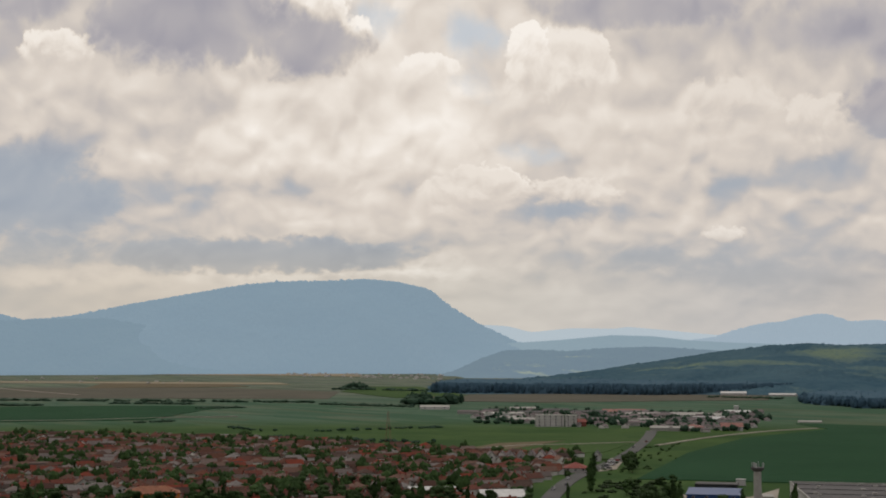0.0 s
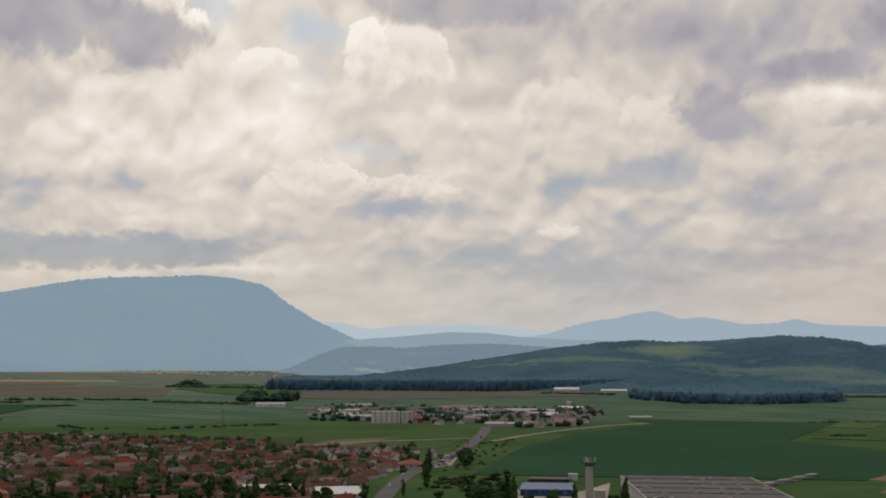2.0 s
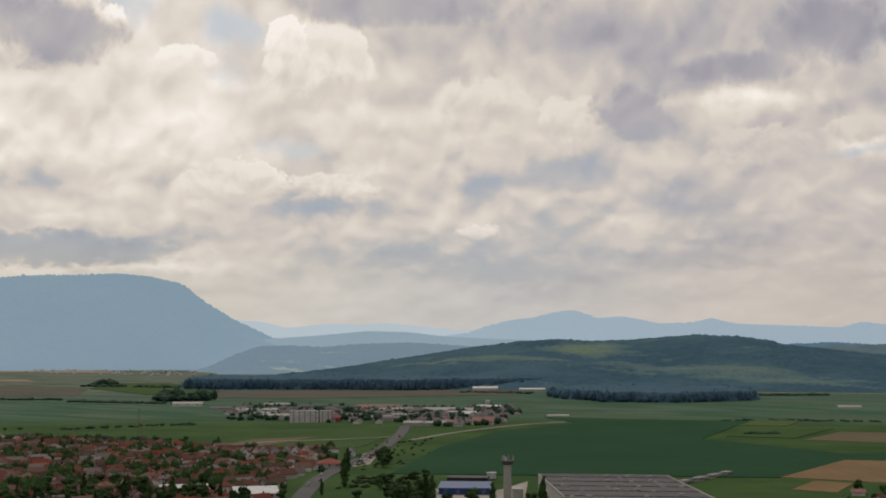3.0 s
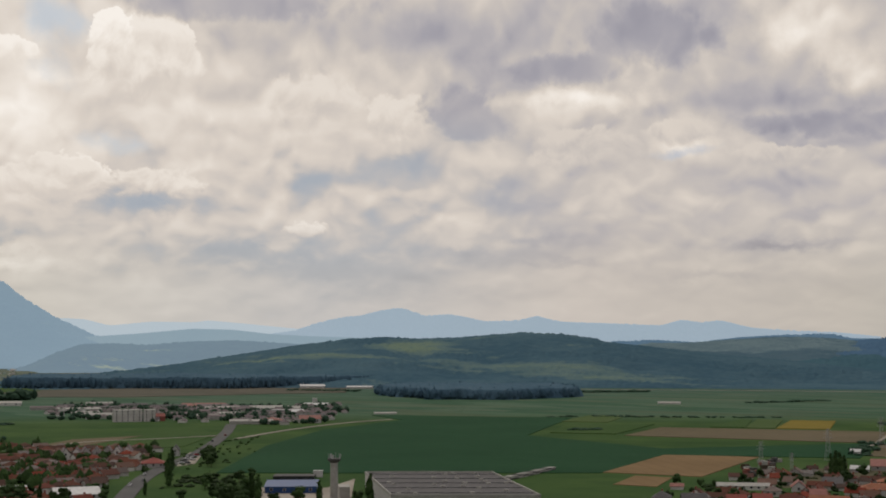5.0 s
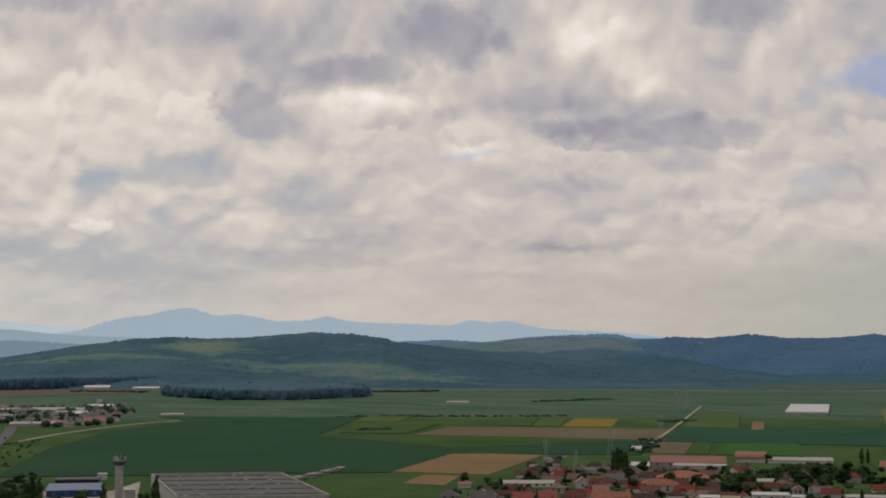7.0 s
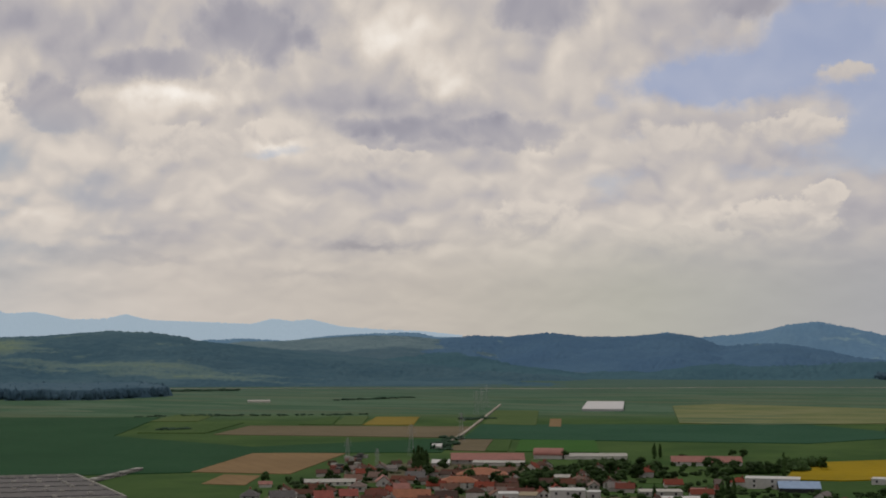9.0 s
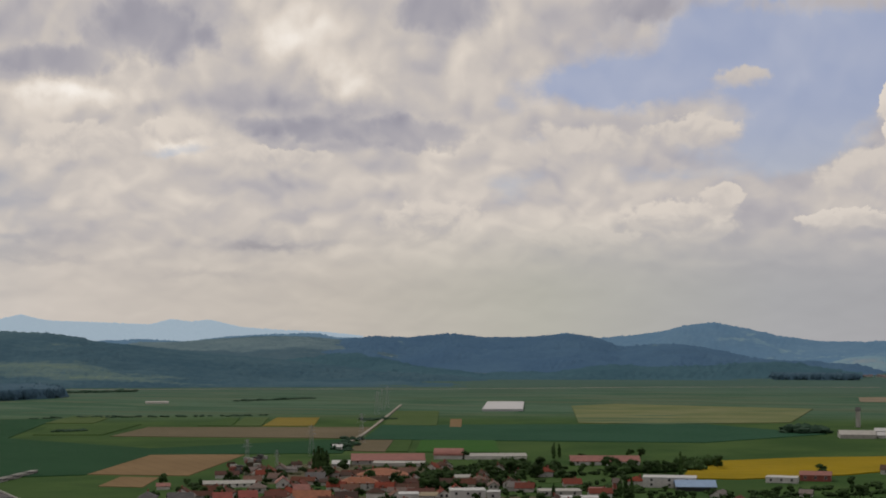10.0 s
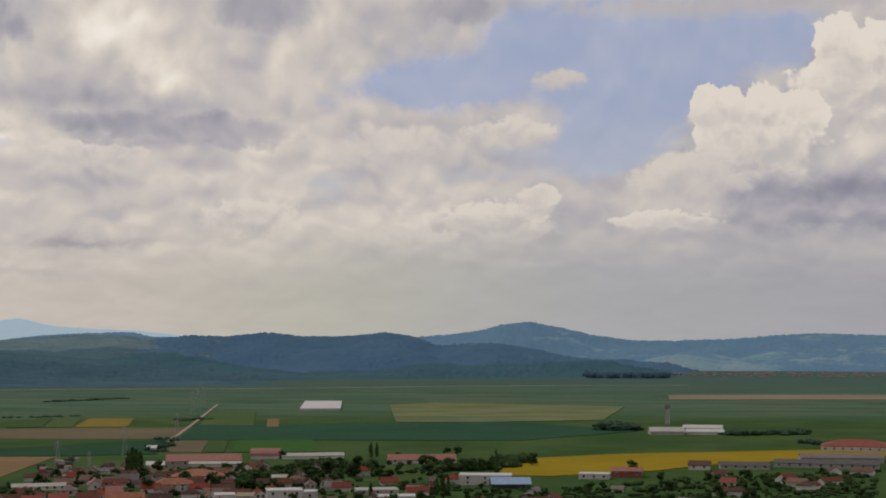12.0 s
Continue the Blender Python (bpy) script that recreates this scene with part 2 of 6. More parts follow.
def bump(n, bsdf, height, strength, distance):
    node = n.tree.nodes.new("ShaderNodeBump")
    node.inputs["Strength"].default_value, node.inputs["Distance"].default_value = strength, distance
    n.put(height, node.inputs["Height"])
    n.tree.links.new(node.outputs[0], bsdf.inputs["Normal"])


def rand(n):
    return n.make("ShaderNodeObjectInfo", out=5)


def speckled(name, a, b, scale, fine_scale, rough=0.9, spread=0.25, relief=0.0, per_object=0.0, island=0.0):
    """Two colours mixed at two scales, with an optional change from object to object or piece to piece."""
    m, n, bsdf = material(name, rough)
    p = place(n)
    f = n.add(n.mul(n.noise(p, scale, 4.0), 0.65), n.mul(n.noise(p, fine_scale, 5.0, 0.65), 0.35))
    col = n.mix(n.step(f, 0.5 - spread, 0.5 + spread), a, b)
    if per_object:
        col = n.mix(1.0, col, n.mul(n.add(rand(n), (1 - per_object) / per_object / 1.0), per_object), "MULTIPLY")
    if island:
        isl = n.make("ShaderNodeNewGeometry", out=8)
        col = n.mix(1.0, col, n.add(n.mul(isl, island), 1 - island * 0.6), "MULTIPLY")
    n.put(col, bsdf.inputs["Base Color"])
    if relief:
        bump(n, bsdf, n.noise(p, fine_scale, 4.0), 0.6, relief)
    return m


def ground_material():
    """Meadow and far farmland: strips of crops across the valley floor, worn tracks, damp darker grass, haze painted in
    with distance.
    """
    m, n, bsdf = material("plain_grass")
    p = place(n)
    x, y = n.make("ShaderNodeSeparateXYZ", p, out=0), n.make("ShaderNodeSeparateXYZ", p, out=1)
    u = n.add(n.mul(x, 0.26), n.mul(y, 0.97))
    v = n.sub(n.mul(x, 0.97), n.mul(y, 0.26))
    strips = n.make("ShaderNodeTexVoronoi", n.vec(n.mul(u, 1 / 130.0), n.mul(v, 1 / 620.0)), out=1)
    hue = n.make("ShaderNodeSeparateColor", strips, out=0)
    val = n.make("ShaderNodeSeparateColor", strips, out=1)
    # crop greens with a blue cast painted in for haze
    crop = n.mix(n.step(hue, 0.25, 0.8), (0.042, 0.096, 0.060), (0.080, 0.134, 0.092))
    crop = n.mix(n.mul(n.step(val, 0.72, 0.8), 0.3), crop, (0.150, 0.125, 0.085))
    # the dry west of the valley: stubble and fallow between pale meadows, paled and blued for haze
    west = n.step(x, -900.0, -1700.0)
    hazy_dry = n.mix(n.step(hue, 0.3, 0.7), (0.104, 0.130, 0.104), (0.160, 0.168, 0.138))
    hazy_dry = n.mix(n.step(val, 0.6, 0.7), hazy_dry, (0.145, 0.178, 0.125))
    hazy_dry = n.mix(n.step(n.noise(n.vec(n.mul(u, 1 / 40.0), n.mul(v, 1 / 300.0)), 1.0, 4.0), 0.55, 0.62), hazy_dry, (0.080, 0.100, 0.075))
    meadow = n.mix(n.step(n.noise(p, 0.012, 5.0, 0.6), 0.3, 0.7), (0.026, 0.064, 0.016), (0.054, 0.098, 0.026))
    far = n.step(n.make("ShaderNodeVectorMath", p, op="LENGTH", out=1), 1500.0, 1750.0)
    # crops turn blue-green with distance: haze put into the base colour
    far_haze = n.step(n.make("ShaderNodeVectorMath", p, op="LENGTH", out=1), 2000.0, 3000.0)
    crop = n.mix(n.mul(far_haze, 0.92), crop, n.mix(n.noise(n.vec(n.mul(u, 1 / 60.0), n.mul(v, 1 / 500.0)), 1.0, 4.0), (0.042, 0.092, 0.088), (0.072, 0.122, 0.114)))
    crop = n.mix(n.mul(west, n.step(n.make("ShaderNodeVectorMath", p, op="LENGTH", out=1), 2100.0, 2700.0)), crop, hazy_dry)
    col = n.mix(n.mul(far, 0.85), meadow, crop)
    col = n.mix(n.mul(n.step(n.noise(p, 0.08, 5.0, 0.7), 0.5, 0.75), 0.5), col, (0.030, 0.056, 0.020))
    n.put(col, bsdf.inputs["Base Color"])
    bump(n, bsdf, n.noise(p, 0.5, 4.0), 0.5, 0.4)
    return m


def crop_material(name, a, b, rows=0.0, turn=0.0):
    """A crop: two greens, bald patches, and drill rows where they show."""
    m, n, bsdf = material(name)
    p = place(n)
    f = n.add(n.mul(n.noise(p, 0.009, 5.0, 0.6), 0.7), n.mul(n.noise(p, 0.12, 5.0, 0.7), 0.3))
    col = n.mix(n.step(f, 0.32, 0.68), a, b)
    if rows:
        x, y = n.make("ShaderNodeSeparateXYZ", p, out=0), n.make("ShaderNodeSeparateXYZ", p, out=1)
        t = n.add(n.mul(x, math.cos(turn) / rows), n.mul(y, math.sin(turn) / rows))
        line = n.math("PINGPONG", n.add(t, n.mul(n.noise(p, 0.05), 0.3)), 0.5)
        col = n.mix(n.mul(n.step(line, 0.40, 0.5), 0.35), col, tuple(c * 0.6 for c in a))
    n.put(col, bsdf.inputs["Base Color"])
    bump(n, bsdf, n.noise(p, 1.2, 4.0), 0.6, 0.5)
    return m


def streaked_material(name, a, b, ground):
    """A patchy crop in long streaks, worn through to the grass at its edges."""
    m, n, bsdf = material(name)
    p = place(n)
    x, y = n.make("ShaderNodeSeparateXYZ", p, out=0), n.make("ShaderNodeSeparateXYZ", p, out=1)
    long = n.noise(n.vec(n.mul(x, 1 / 260.0), n.mul(y, 1 / 34.0)), 1.0, 5.0, 0.6)
    col = n.mix(n.step(n.noise(p, 0.012, 5.0, 0.6), 0.35, 0.65), a, b)
    n.put(n.mix(n.step(long, 0.53, 0.66), col, ground), bsdf.inputs["Base Color"])
    bump(n, bsdf, n.noise(p, 1.2, 4.0), 0.6, 0.5)
    return m


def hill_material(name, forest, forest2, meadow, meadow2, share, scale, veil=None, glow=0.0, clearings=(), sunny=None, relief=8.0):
    """Wooded slopes with clearings and terraced meadows. clearings: (x, y, half width, half depth, more meadow or
    less).
    sunny: lighter grass, painted as sunlit. veil, glow: emission standing in for blue haze."""
    m, n, bsdf = material(name, 1.0, 0.0)
    p = place(n)
    woods = n.mix(n.step(n.add(n.mul(n.noise(p, 0.005, 4.0, 0.6), 0.55), n.mul(n.noise(p, 0.045, 6.0, 0.7), 0.45)), 0.34, 0.66), forest, forest2)
    px = n.make("ShaderNodeMapping", p, None, (0.15, 0.3, 0.0), (0.75, 1.3, 3.6))
    f = n.add(n.mul(n.noise(px, scale, 6.0, 0.6, 0.6), 0.75), n.mul(n.noise(p, scale * 7, 5.0, 0.65), 0.25))
    for x, y, a, b, more in clearings:
        d = n.make("ShaderNodeVectorMath", p, (x, y, 0.0), op="SUBTRACT")
        d = n.make("ShaderNodeVectorMath", d, (1 / a, 1 / b, 0.0), op="MULTIPLY")
        d = n.math("POWER", math.exp(-1), n.make("ShaderNodeVectorMath", d, d, op="DOT_PRODUCT", out=1))
        f = n.make("ShaderNodeMath", d, more, f, op="MULTIPLY_ADD")
    grass = n.mix(n.step(n.noise(p, 0.010, 4.0, 0.6), 0.35, 0.65), meadow, meadow2)
    if sunny:
        grass = n.mix(n.step(f, share + 0.10, share + 0.24), grass, sunny)
    # hedges and single trees between the meadows
    grass = n.mix(n.mul(n.step(n.noise(px, scale * 9, 4.0, 0.7), 0.56, 0.62), 0.75), grass, forest2)
    col = n.mix(n.step(f, share - 0.02, share + 0.08), woods, grass)
    n.put(col, bsdf.inputs["Base Color"])
    # the slope glows blue by itself to paint haze over it
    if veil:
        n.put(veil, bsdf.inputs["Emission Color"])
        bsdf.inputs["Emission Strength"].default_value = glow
    bump(n, bsdf, n.noise(p, 0.06, 5.0, 0.7), 0.4, relief)
    return m


def plain(name, colour, rough=0.8, spread=0.2, metal=0.0):
    m, n, bsdf = material(name, rough, 0.3)
    p = place(n)
    f = n.add(n.mul(n.noise(p, 0.35, 4.0), 0.5), n.mul(n.noise(p, 2.5, 4.0, 0.7), 0.5))
    dark = tuple(c * (1 - spread) for c in colour)
    n.put(n.mix(n.step(f, 0.3, 0.7), dark, tuple(min(1, c * (1 + spread * 0.5)) for c in colour)), bsdf.inputs["Base Color"])
    bsdf.inputs["Metallic"].default_value = metal
    return m


def roof_material(name, ramp):
    """Clay tiles, faded and mossy, each roof with a colour of its own."""
    m, n, bsdf = material(name, 0.85)
    p = place(n)
    r = n.make("ShaderNodeValToRGB", n.math("FRACT", n.add(rand(n), n.make("ShaderNodeNewGeometry", out=8))))
    el = r.node.color_ramp.elements
    el[0].position, el[0].color = 0.0, (*ramp[0], 1)
    el[1].position, el[1].color = 1.0, (*ramp[-1], 1)
    for i, c in enumerate(ramp[1:-1], 1):
        e = el.new(i / (len(ramp) - 1))
        e.color = (*c, 1)
    stain = n.step(n.noise(p, 0.5, 5.0, 0.7), 0.35, 0.7)
    n.put(n.mix(n.mul(stain, 0.3), n.mix(1.0, r, (0.72, 0.69, 0.67), "MULTIPLY"), (0.05, 0.04, 0.035)), bsdf.inputs["Base Color"])
    wave = n.make("ShaderNodeTexWave", p, 2.2)
    bump(n, bsdf, wave, 0.4, 0.06)
    return m


M = {
    "ground": ground_material(),
    "corn": crop_material("dark_green_crop", (0.014, 0.052, 0.022), (0.019, 0.065, 0.028)),
    "corn_teal": crop_material("blue_green_crop", (0.017, 0.062, 0.033), (0.026, 0.078, 0.044)),
    "green": crop_material("bright_green_crop", (0.037, 0.078, 0.021), (0.056, 0.098, 0.029), 10.0, 1.2),
    "lush": crop_material("lush_green_crop", (0.030, 0.095, 0.018), (0.040, 0.105, 0.023)),
    "olive": crop_material("olive_crop", (0.054, 0.092, 0.029), (0.078, 0.114, 0.040), 9.0, 0.9),
    "stubble": crop_material("tan_ploughed_soil", (0.165, 0.112, 0.058), (0.210, 0.142, 0.074), 12.0, 0.5),
    "soil": crop_material("brown_soil", (0.112, 0.094, 0.058), (0.148, 0.122, 0.078), 16.0, 1.3),
    "fallow": crop_material("dull_fallow", (0.088, 0.086, 0.066), (0.118, 0.108, 0.084)),
    "beige": crop_material("pale_stubble", (0.240, 0.210, 0.140), (0.300, 0.250, 0.180)),
    "pale_green": streaked_material("pale_green_crop", (0.115, 0.140, 0.058), (0.165, 0.175, 0.085), (0.060, 0.108, 0.062)),
    "pale_stubble": streaked_material("streaked_stubble", (0.200, 0.165, 0.115), (0.240, 0.190, 0.135), (0.105, 0.120, 0.085)),
    "mustard": crop_material("dull_yellow_crop", (0.150, 0.120, 0.026), (0.200, 0.155, 0.032), 12.0, 1.4),
    "rape": crop_material("yellow_rapeseed", (0.210, 0.155, 0.008), (0.285, 0.205, 0.010), 18.0, 1.5),
    "asphalt": speckled("grey_asphalt", (0.085, 0.085, 0.085), (0.125, 0.125, 0.12), 0.02, 0.6, 0.85),
    "dirt": speckled("pale_gravel", (0.26, 0.23, 0.19), (0.36, 0.33, 0.28), 0.02, 0.5),
    "dirt_dull": speckled("trodden_soil", (0.070, 0.072, 0.040), (0.120, 0.105, 0.070), 0.03, 0.4, 0.95),
    "leaf": speckled("tree_leaves", (0.029, 0.058, 0.019), (0.053, 0.094, 0.030), 0.25, 1.5, 0.7, 0.2, 0.0, 0.5, 0.5),
    # leaves of far trees and woods, blued in the base colour for haze
    "leaf_far": speckled("hazy_far_leaves", (0.031, 0.062, 0.042), (0.045, 0.082, 0.050), 0.05, 0.6, 0.8, 0.2, 0.0, 0.0, 0.3),
    "leaf_wood": speckled("hazy_wood_leaves", (0.050, 0.098, 0.138), (0.066, 0.118, 0.156), 0.012, 0.2, 0.9, 0.25, 0.0, 0.0, 0.2),
    "bark": speckled("bark", (0.06, 0.045, 0.03), (0.10, 0.08, 0.06), 0.8, 5.0),
    "tile": roof_material("clay_roof", [(0.190, 0.090, 0.062), (0.105, 0.068, 0.056), (0.240, 0.095, 0.062), (0.090, 0.072, 0.066), (0.300, 0.190, 0.150),
                                        (0.160, 0.092, 0.070), (0.125, 0.100, 0.090), (0.330, 0.075, 0.045), (0.140, 0.105, 0.090), (0.340, 0.330, 0.320), (0.230, 0.150, 0.120)]),
    "wall": speckled("rendered_wall", (0.60, 0.575, 0.53), (0.80, 0.78, 0.74), 0.15, 1.5, 0.9, 0.25, 0.0, 0.45, 0.4),
    "white": plain("white_wall", (0.50, 0.49, 0.47), 0.8, 0.2),
    "far_roof": plain("muted_far_roofs", (0.165, 0.135, 0.135), 0.9, 0.3),
    "sheet_white": plain("pale_sheet_roof", (0.46, 0.46, 0.45), 0.6, 0.25),
    "orange": plain("orange_render", (0.62, 0.20, 0.04)),
    "orange_tile": plain("orange_tiles", (0.27, 0.105, 0.055), 0.85, 0.35),
    "red_tile": plain("red_tiles", (0.23, 0.056, 0.042), 0.85, 0.3),
    "rust": plain("faded_red_sheet", (0.25, 0.105, 0.085), 0.8, 0.3),
    "brick": plain("red_brick", (0.26, 0.085, 0.065), 0.9, 0.25),
    "blue": plain("blue_sheet", (0.018, 0.060, 0.180), 0.5, 0.15),
    "pale_blue": plain("pale_blue_sheet", (0.22, 0.32, 0.47), 0.5, 0.15),
    "grey": plain("grey_roofing", (0.082, 0.078, 0.078), 0.85, 0.4),
    "concrete": plain("concrete", (0.36, 0.35, 0.32), 0.9, 0.25),
    "dark": plain("dark_openings", (0.03, 0.032, 0.035), 0.3, 0.2),
    "metal": plain("galvanised_steel", (0.34, 0.35, 0.36), 0.5, 0.2),
    "car_white": plain("white_paint", (0.75, 0.75, 0.75), 0.3, 0.05),
    "car_red": plain("red_paint", (0.35, 0.03, 0.03), 0.3, 0.05),
    "car_grey": plain("grey_paint", (0.12, 0.13, 0.14), 0.3, 0.05),
    "rubber": plain("rubber", (0.02, 0.02, 0.02)),
    "film": plain("white_greenhouse_film", (0.42, 0.42, 0.42), 0.4, 0.12),
    # far ranges: haze painted as bluish base colours and a blue glow
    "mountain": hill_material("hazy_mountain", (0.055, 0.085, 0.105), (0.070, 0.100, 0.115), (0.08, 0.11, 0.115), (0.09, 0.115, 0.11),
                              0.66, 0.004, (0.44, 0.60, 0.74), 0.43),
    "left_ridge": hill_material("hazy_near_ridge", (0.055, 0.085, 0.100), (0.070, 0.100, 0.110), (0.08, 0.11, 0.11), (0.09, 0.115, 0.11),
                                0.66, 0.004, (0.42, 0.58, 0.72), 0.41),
    "far_range": hill_material("hazy_blue_range", (0.10, 0.13, 0.16), (0.12, 0.15, 0.18), (0.13, 0.16, 0.18), (0.14, 0.17, 0.18),
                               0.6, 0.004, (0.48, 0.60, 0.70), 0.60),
    "farther": hill_material("hazy_palest_range", (0.14, 0.17, 0.2), (0.15, 0.18, 0.2), (0.15, 0.18, 0.2), (0.15, 0.18, 0.2),
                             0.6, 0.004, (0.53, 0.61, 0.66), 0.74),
    "blue_hill": hill_material("hazy_blue_wooded_hill", (0.050, 0.085, 0.095), (0.065, 0.105, 0.105), (0.20, 0.23, 0.11), (0.15, 0.18, 0.10),
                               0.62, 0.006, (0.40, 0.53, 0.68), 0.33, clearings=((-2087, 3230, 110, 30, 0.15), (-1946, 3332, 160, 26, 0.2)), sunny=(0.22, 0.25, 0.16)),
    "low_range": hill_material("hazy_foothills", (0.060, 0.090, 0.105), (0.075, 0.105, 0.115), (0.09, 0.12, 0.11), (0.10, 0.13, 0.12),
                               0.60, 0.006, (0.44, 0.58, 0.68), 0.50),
    # nearer hills: no glow, haze mixed into the blue of woods and meadows
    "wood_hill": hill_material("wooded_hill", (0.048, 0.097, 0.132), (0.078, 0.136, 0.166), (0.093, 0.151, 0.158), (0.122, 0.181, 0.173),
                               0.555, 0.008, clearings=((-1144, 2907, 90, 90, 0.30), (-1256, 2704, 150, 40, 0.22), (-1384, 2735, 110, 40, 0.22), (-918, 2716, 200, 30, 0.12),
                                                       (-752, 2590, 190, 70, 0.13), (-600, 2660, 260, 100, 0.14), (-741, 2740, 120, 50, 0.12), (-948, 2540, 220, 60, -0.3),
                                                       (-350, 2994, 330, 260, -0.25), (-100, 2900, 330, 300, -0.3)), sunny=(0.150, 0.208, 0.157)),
    "right_spur": hill_material("hazy_wooded_spur", (0.047, 0.101, 0.133), (0.066, 0.130, 0.161), (0.101, 0.166, 0.173), (0.121, 0.186, 0.185),
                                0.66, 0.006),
    "pale_hill": hill_material("hazy_meadow_hill", (0.066, 0.118, 0.154), (0.088, 0.142, 0.173), (0.112, 0.172, 0.200), (0.150, 0.215, 0.235),
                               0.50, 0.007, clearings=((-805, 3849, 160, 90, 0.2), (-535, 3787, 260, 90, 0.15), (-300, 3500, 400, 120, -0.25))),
    # folds and long hills: blue base and faint glow, both painted haze
    "right_fold": hill_material("hazy_blue_folds", (0.042, 0.084, 0.146), (0.059, 0.110, 0.168), (0.116, 0.180, 0.179), (0.148, 0.210, 0.185),
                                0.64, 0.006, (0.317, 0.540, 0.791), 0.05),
    "right_hill": hill_material("hazy_blue_green_hills", (0.048, 0.092, 0.143), (0.074, 0.123, 0.164), (0.111, 0.171, 0.182), (0.145, 0.198, 0.187),
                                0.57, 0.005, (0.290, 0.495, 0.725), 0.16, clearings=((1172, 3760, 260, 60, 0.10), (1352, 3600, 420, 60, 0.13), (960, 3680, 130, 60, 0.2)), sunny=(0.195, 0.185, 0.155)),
}

# ---------------------------------------------------------------- mesh helpers


def finish(name, bm, mat, parent=None, label="", smooth=False):
    me = bpy.data.meshes.new(name)
    bm.to_mesh(me)
    bm.free()
    for m in (mat if isinstance(mat, (list, tuple)) else [mat]):
        me.materials.append(M[m])
    if smooth:
        me.polygons.foreach_set("use_smooth", [True] * len(me.polygons))
    ob = new(name, me)
    ob.parent = parent
    if label:
        tagged(ob, label)
    return ob


def part(name, bm, mat, parent, label="", smooth=False):
    return finish(name, bm, mat, parent, label, smooth)


def thing(name, m, label, category, group="", kind=""):
    ob = new(name)
    ob.matrix_basis = m
    return tagged(ob, label, category, group, kind)


def box(bm, x0, y0, z0, x1, y1, z1):
    v = [bm.verts.new((x, y, z)) for z in (z0, z1) for x, y in ((x0, y0), (x1, y0), (x1, y1), (x0, y1))]
    for f in ((3, 2, 1, 0), (4, 5, 6, 7), (0, 1, 5, 4), (1, 2, 6, 5), (2, 3, 7, 6), (3, 0, 4, 7)):
        bm.faces.new([v[i] for i in f])
    return v


def solid(bm, verts, faces):
    v = [bm.verts.new(p) for p in verts]
    for f in faces:
        bm.faces.new([v[i] for i in f])


def tube(bm, a, b, r0, r1, sides=8):
    a, b = Vector(a), Vector(b)
    q = (b - a).to_track_quat("Z", "Y")
    rings = []
    for c, r in ((a, r0), (b, r1)):
        rings.append([bm.verts.new(c + q @ Vector((r * math.cos(i * math.tau / sides), r * math.sin(i * math.tau / sides), 0))) for i in range(sides)])
    for i in range(sides):
        j = (i + 1) % sides
        bm.faces.new((rings[0][i], rings[0][j], rings[1][j], rings[1][i]))
    bm.faces.new(rings[0][::-1])
    bm.faces.new(rings[1])


def slab(name, poly, z, mat, label, category, kind="structure", base=-0.3):
    """A field, road or yard: a flat polygon with a real edge."""
    if sum(a[0] * b[1] - b[0] * a[1] for a, b in zip(poly, poly[1:] + poly[:1])) < 0:
        poly = poly[::-1]
    bm = bmesh.new()
    top = [bm.verts.new((x, y, z)) for x, y in poly]
    low = [bm.verts.new((x, y, base)) for x, y in poly]
    f = bm.faces.new(top)
    n = len(poly)
    for i in range(n):
        bm.faces.new((low[i], low[(i + 1) % n], top[(i + 1) % n], top[i]))
    bmesh.ops.triangulate(bm, faces=[f])
    return tagged(finish(name, bm, mat), label, category, kind=kind)


def ribbon(name, pts, width, z, mat, label, category, kind="structure"):
    """A road or lane along a smooth line."""
    line = []
    P = [Vector((*p, 0)) for p in pts]
    P = [P[0] * 2 - P[1]] + P + [P[-1] * 2 - P[-2]]
    for i in range(1, len(P) - 2):
        for k in range(12):
            t = k / 12
            line.append(0.5 * ((2 * P[i]) + (P[i + 1] - P[i - 1]) * t + (2 * P[i - 1] - 5 * P[i] + 4 * P[i + 1] - P[i + 2]) * t * t
                               + (3 * P[i] - P[i - 1] - 3 * P[i + 1] + P[i + 2]) * t ** 3))
    line.append(P[-2])
    bm = bmesh.new()
    rows = []
    for i, p in enumerate(line):
        d = (line[min(i + 1, len(line) - 1)] - line[max(i - 1, 0)]).normalized()
        s = Vector((-d.y, d.x, 0)) * width / 2
        rows.append([bm.verts.new(p + s + Vector((0, 0, -0.3))), bm.verts.new(p + s + Vector((0, 0, z))),
                     bm.verts.new(p - s + Vector((0, 0, z))), bm.verts.new(p - s + Vector((0, 0, -0.3)))])
    for a, b in zip(rows, rows[1:]):
        for k in range(3):
            bm.faces.new((a[k + 1], a[k], b[k], b[k + 1])[::-1])
    return tagged(finish(name, bm, mat), label, category, kind=kind), line


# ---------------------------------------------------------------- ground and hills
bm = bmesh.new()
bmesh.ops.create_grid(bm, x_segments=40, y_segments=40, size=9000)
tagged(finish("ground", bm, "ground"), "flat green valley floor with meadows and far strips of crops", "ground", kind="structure")


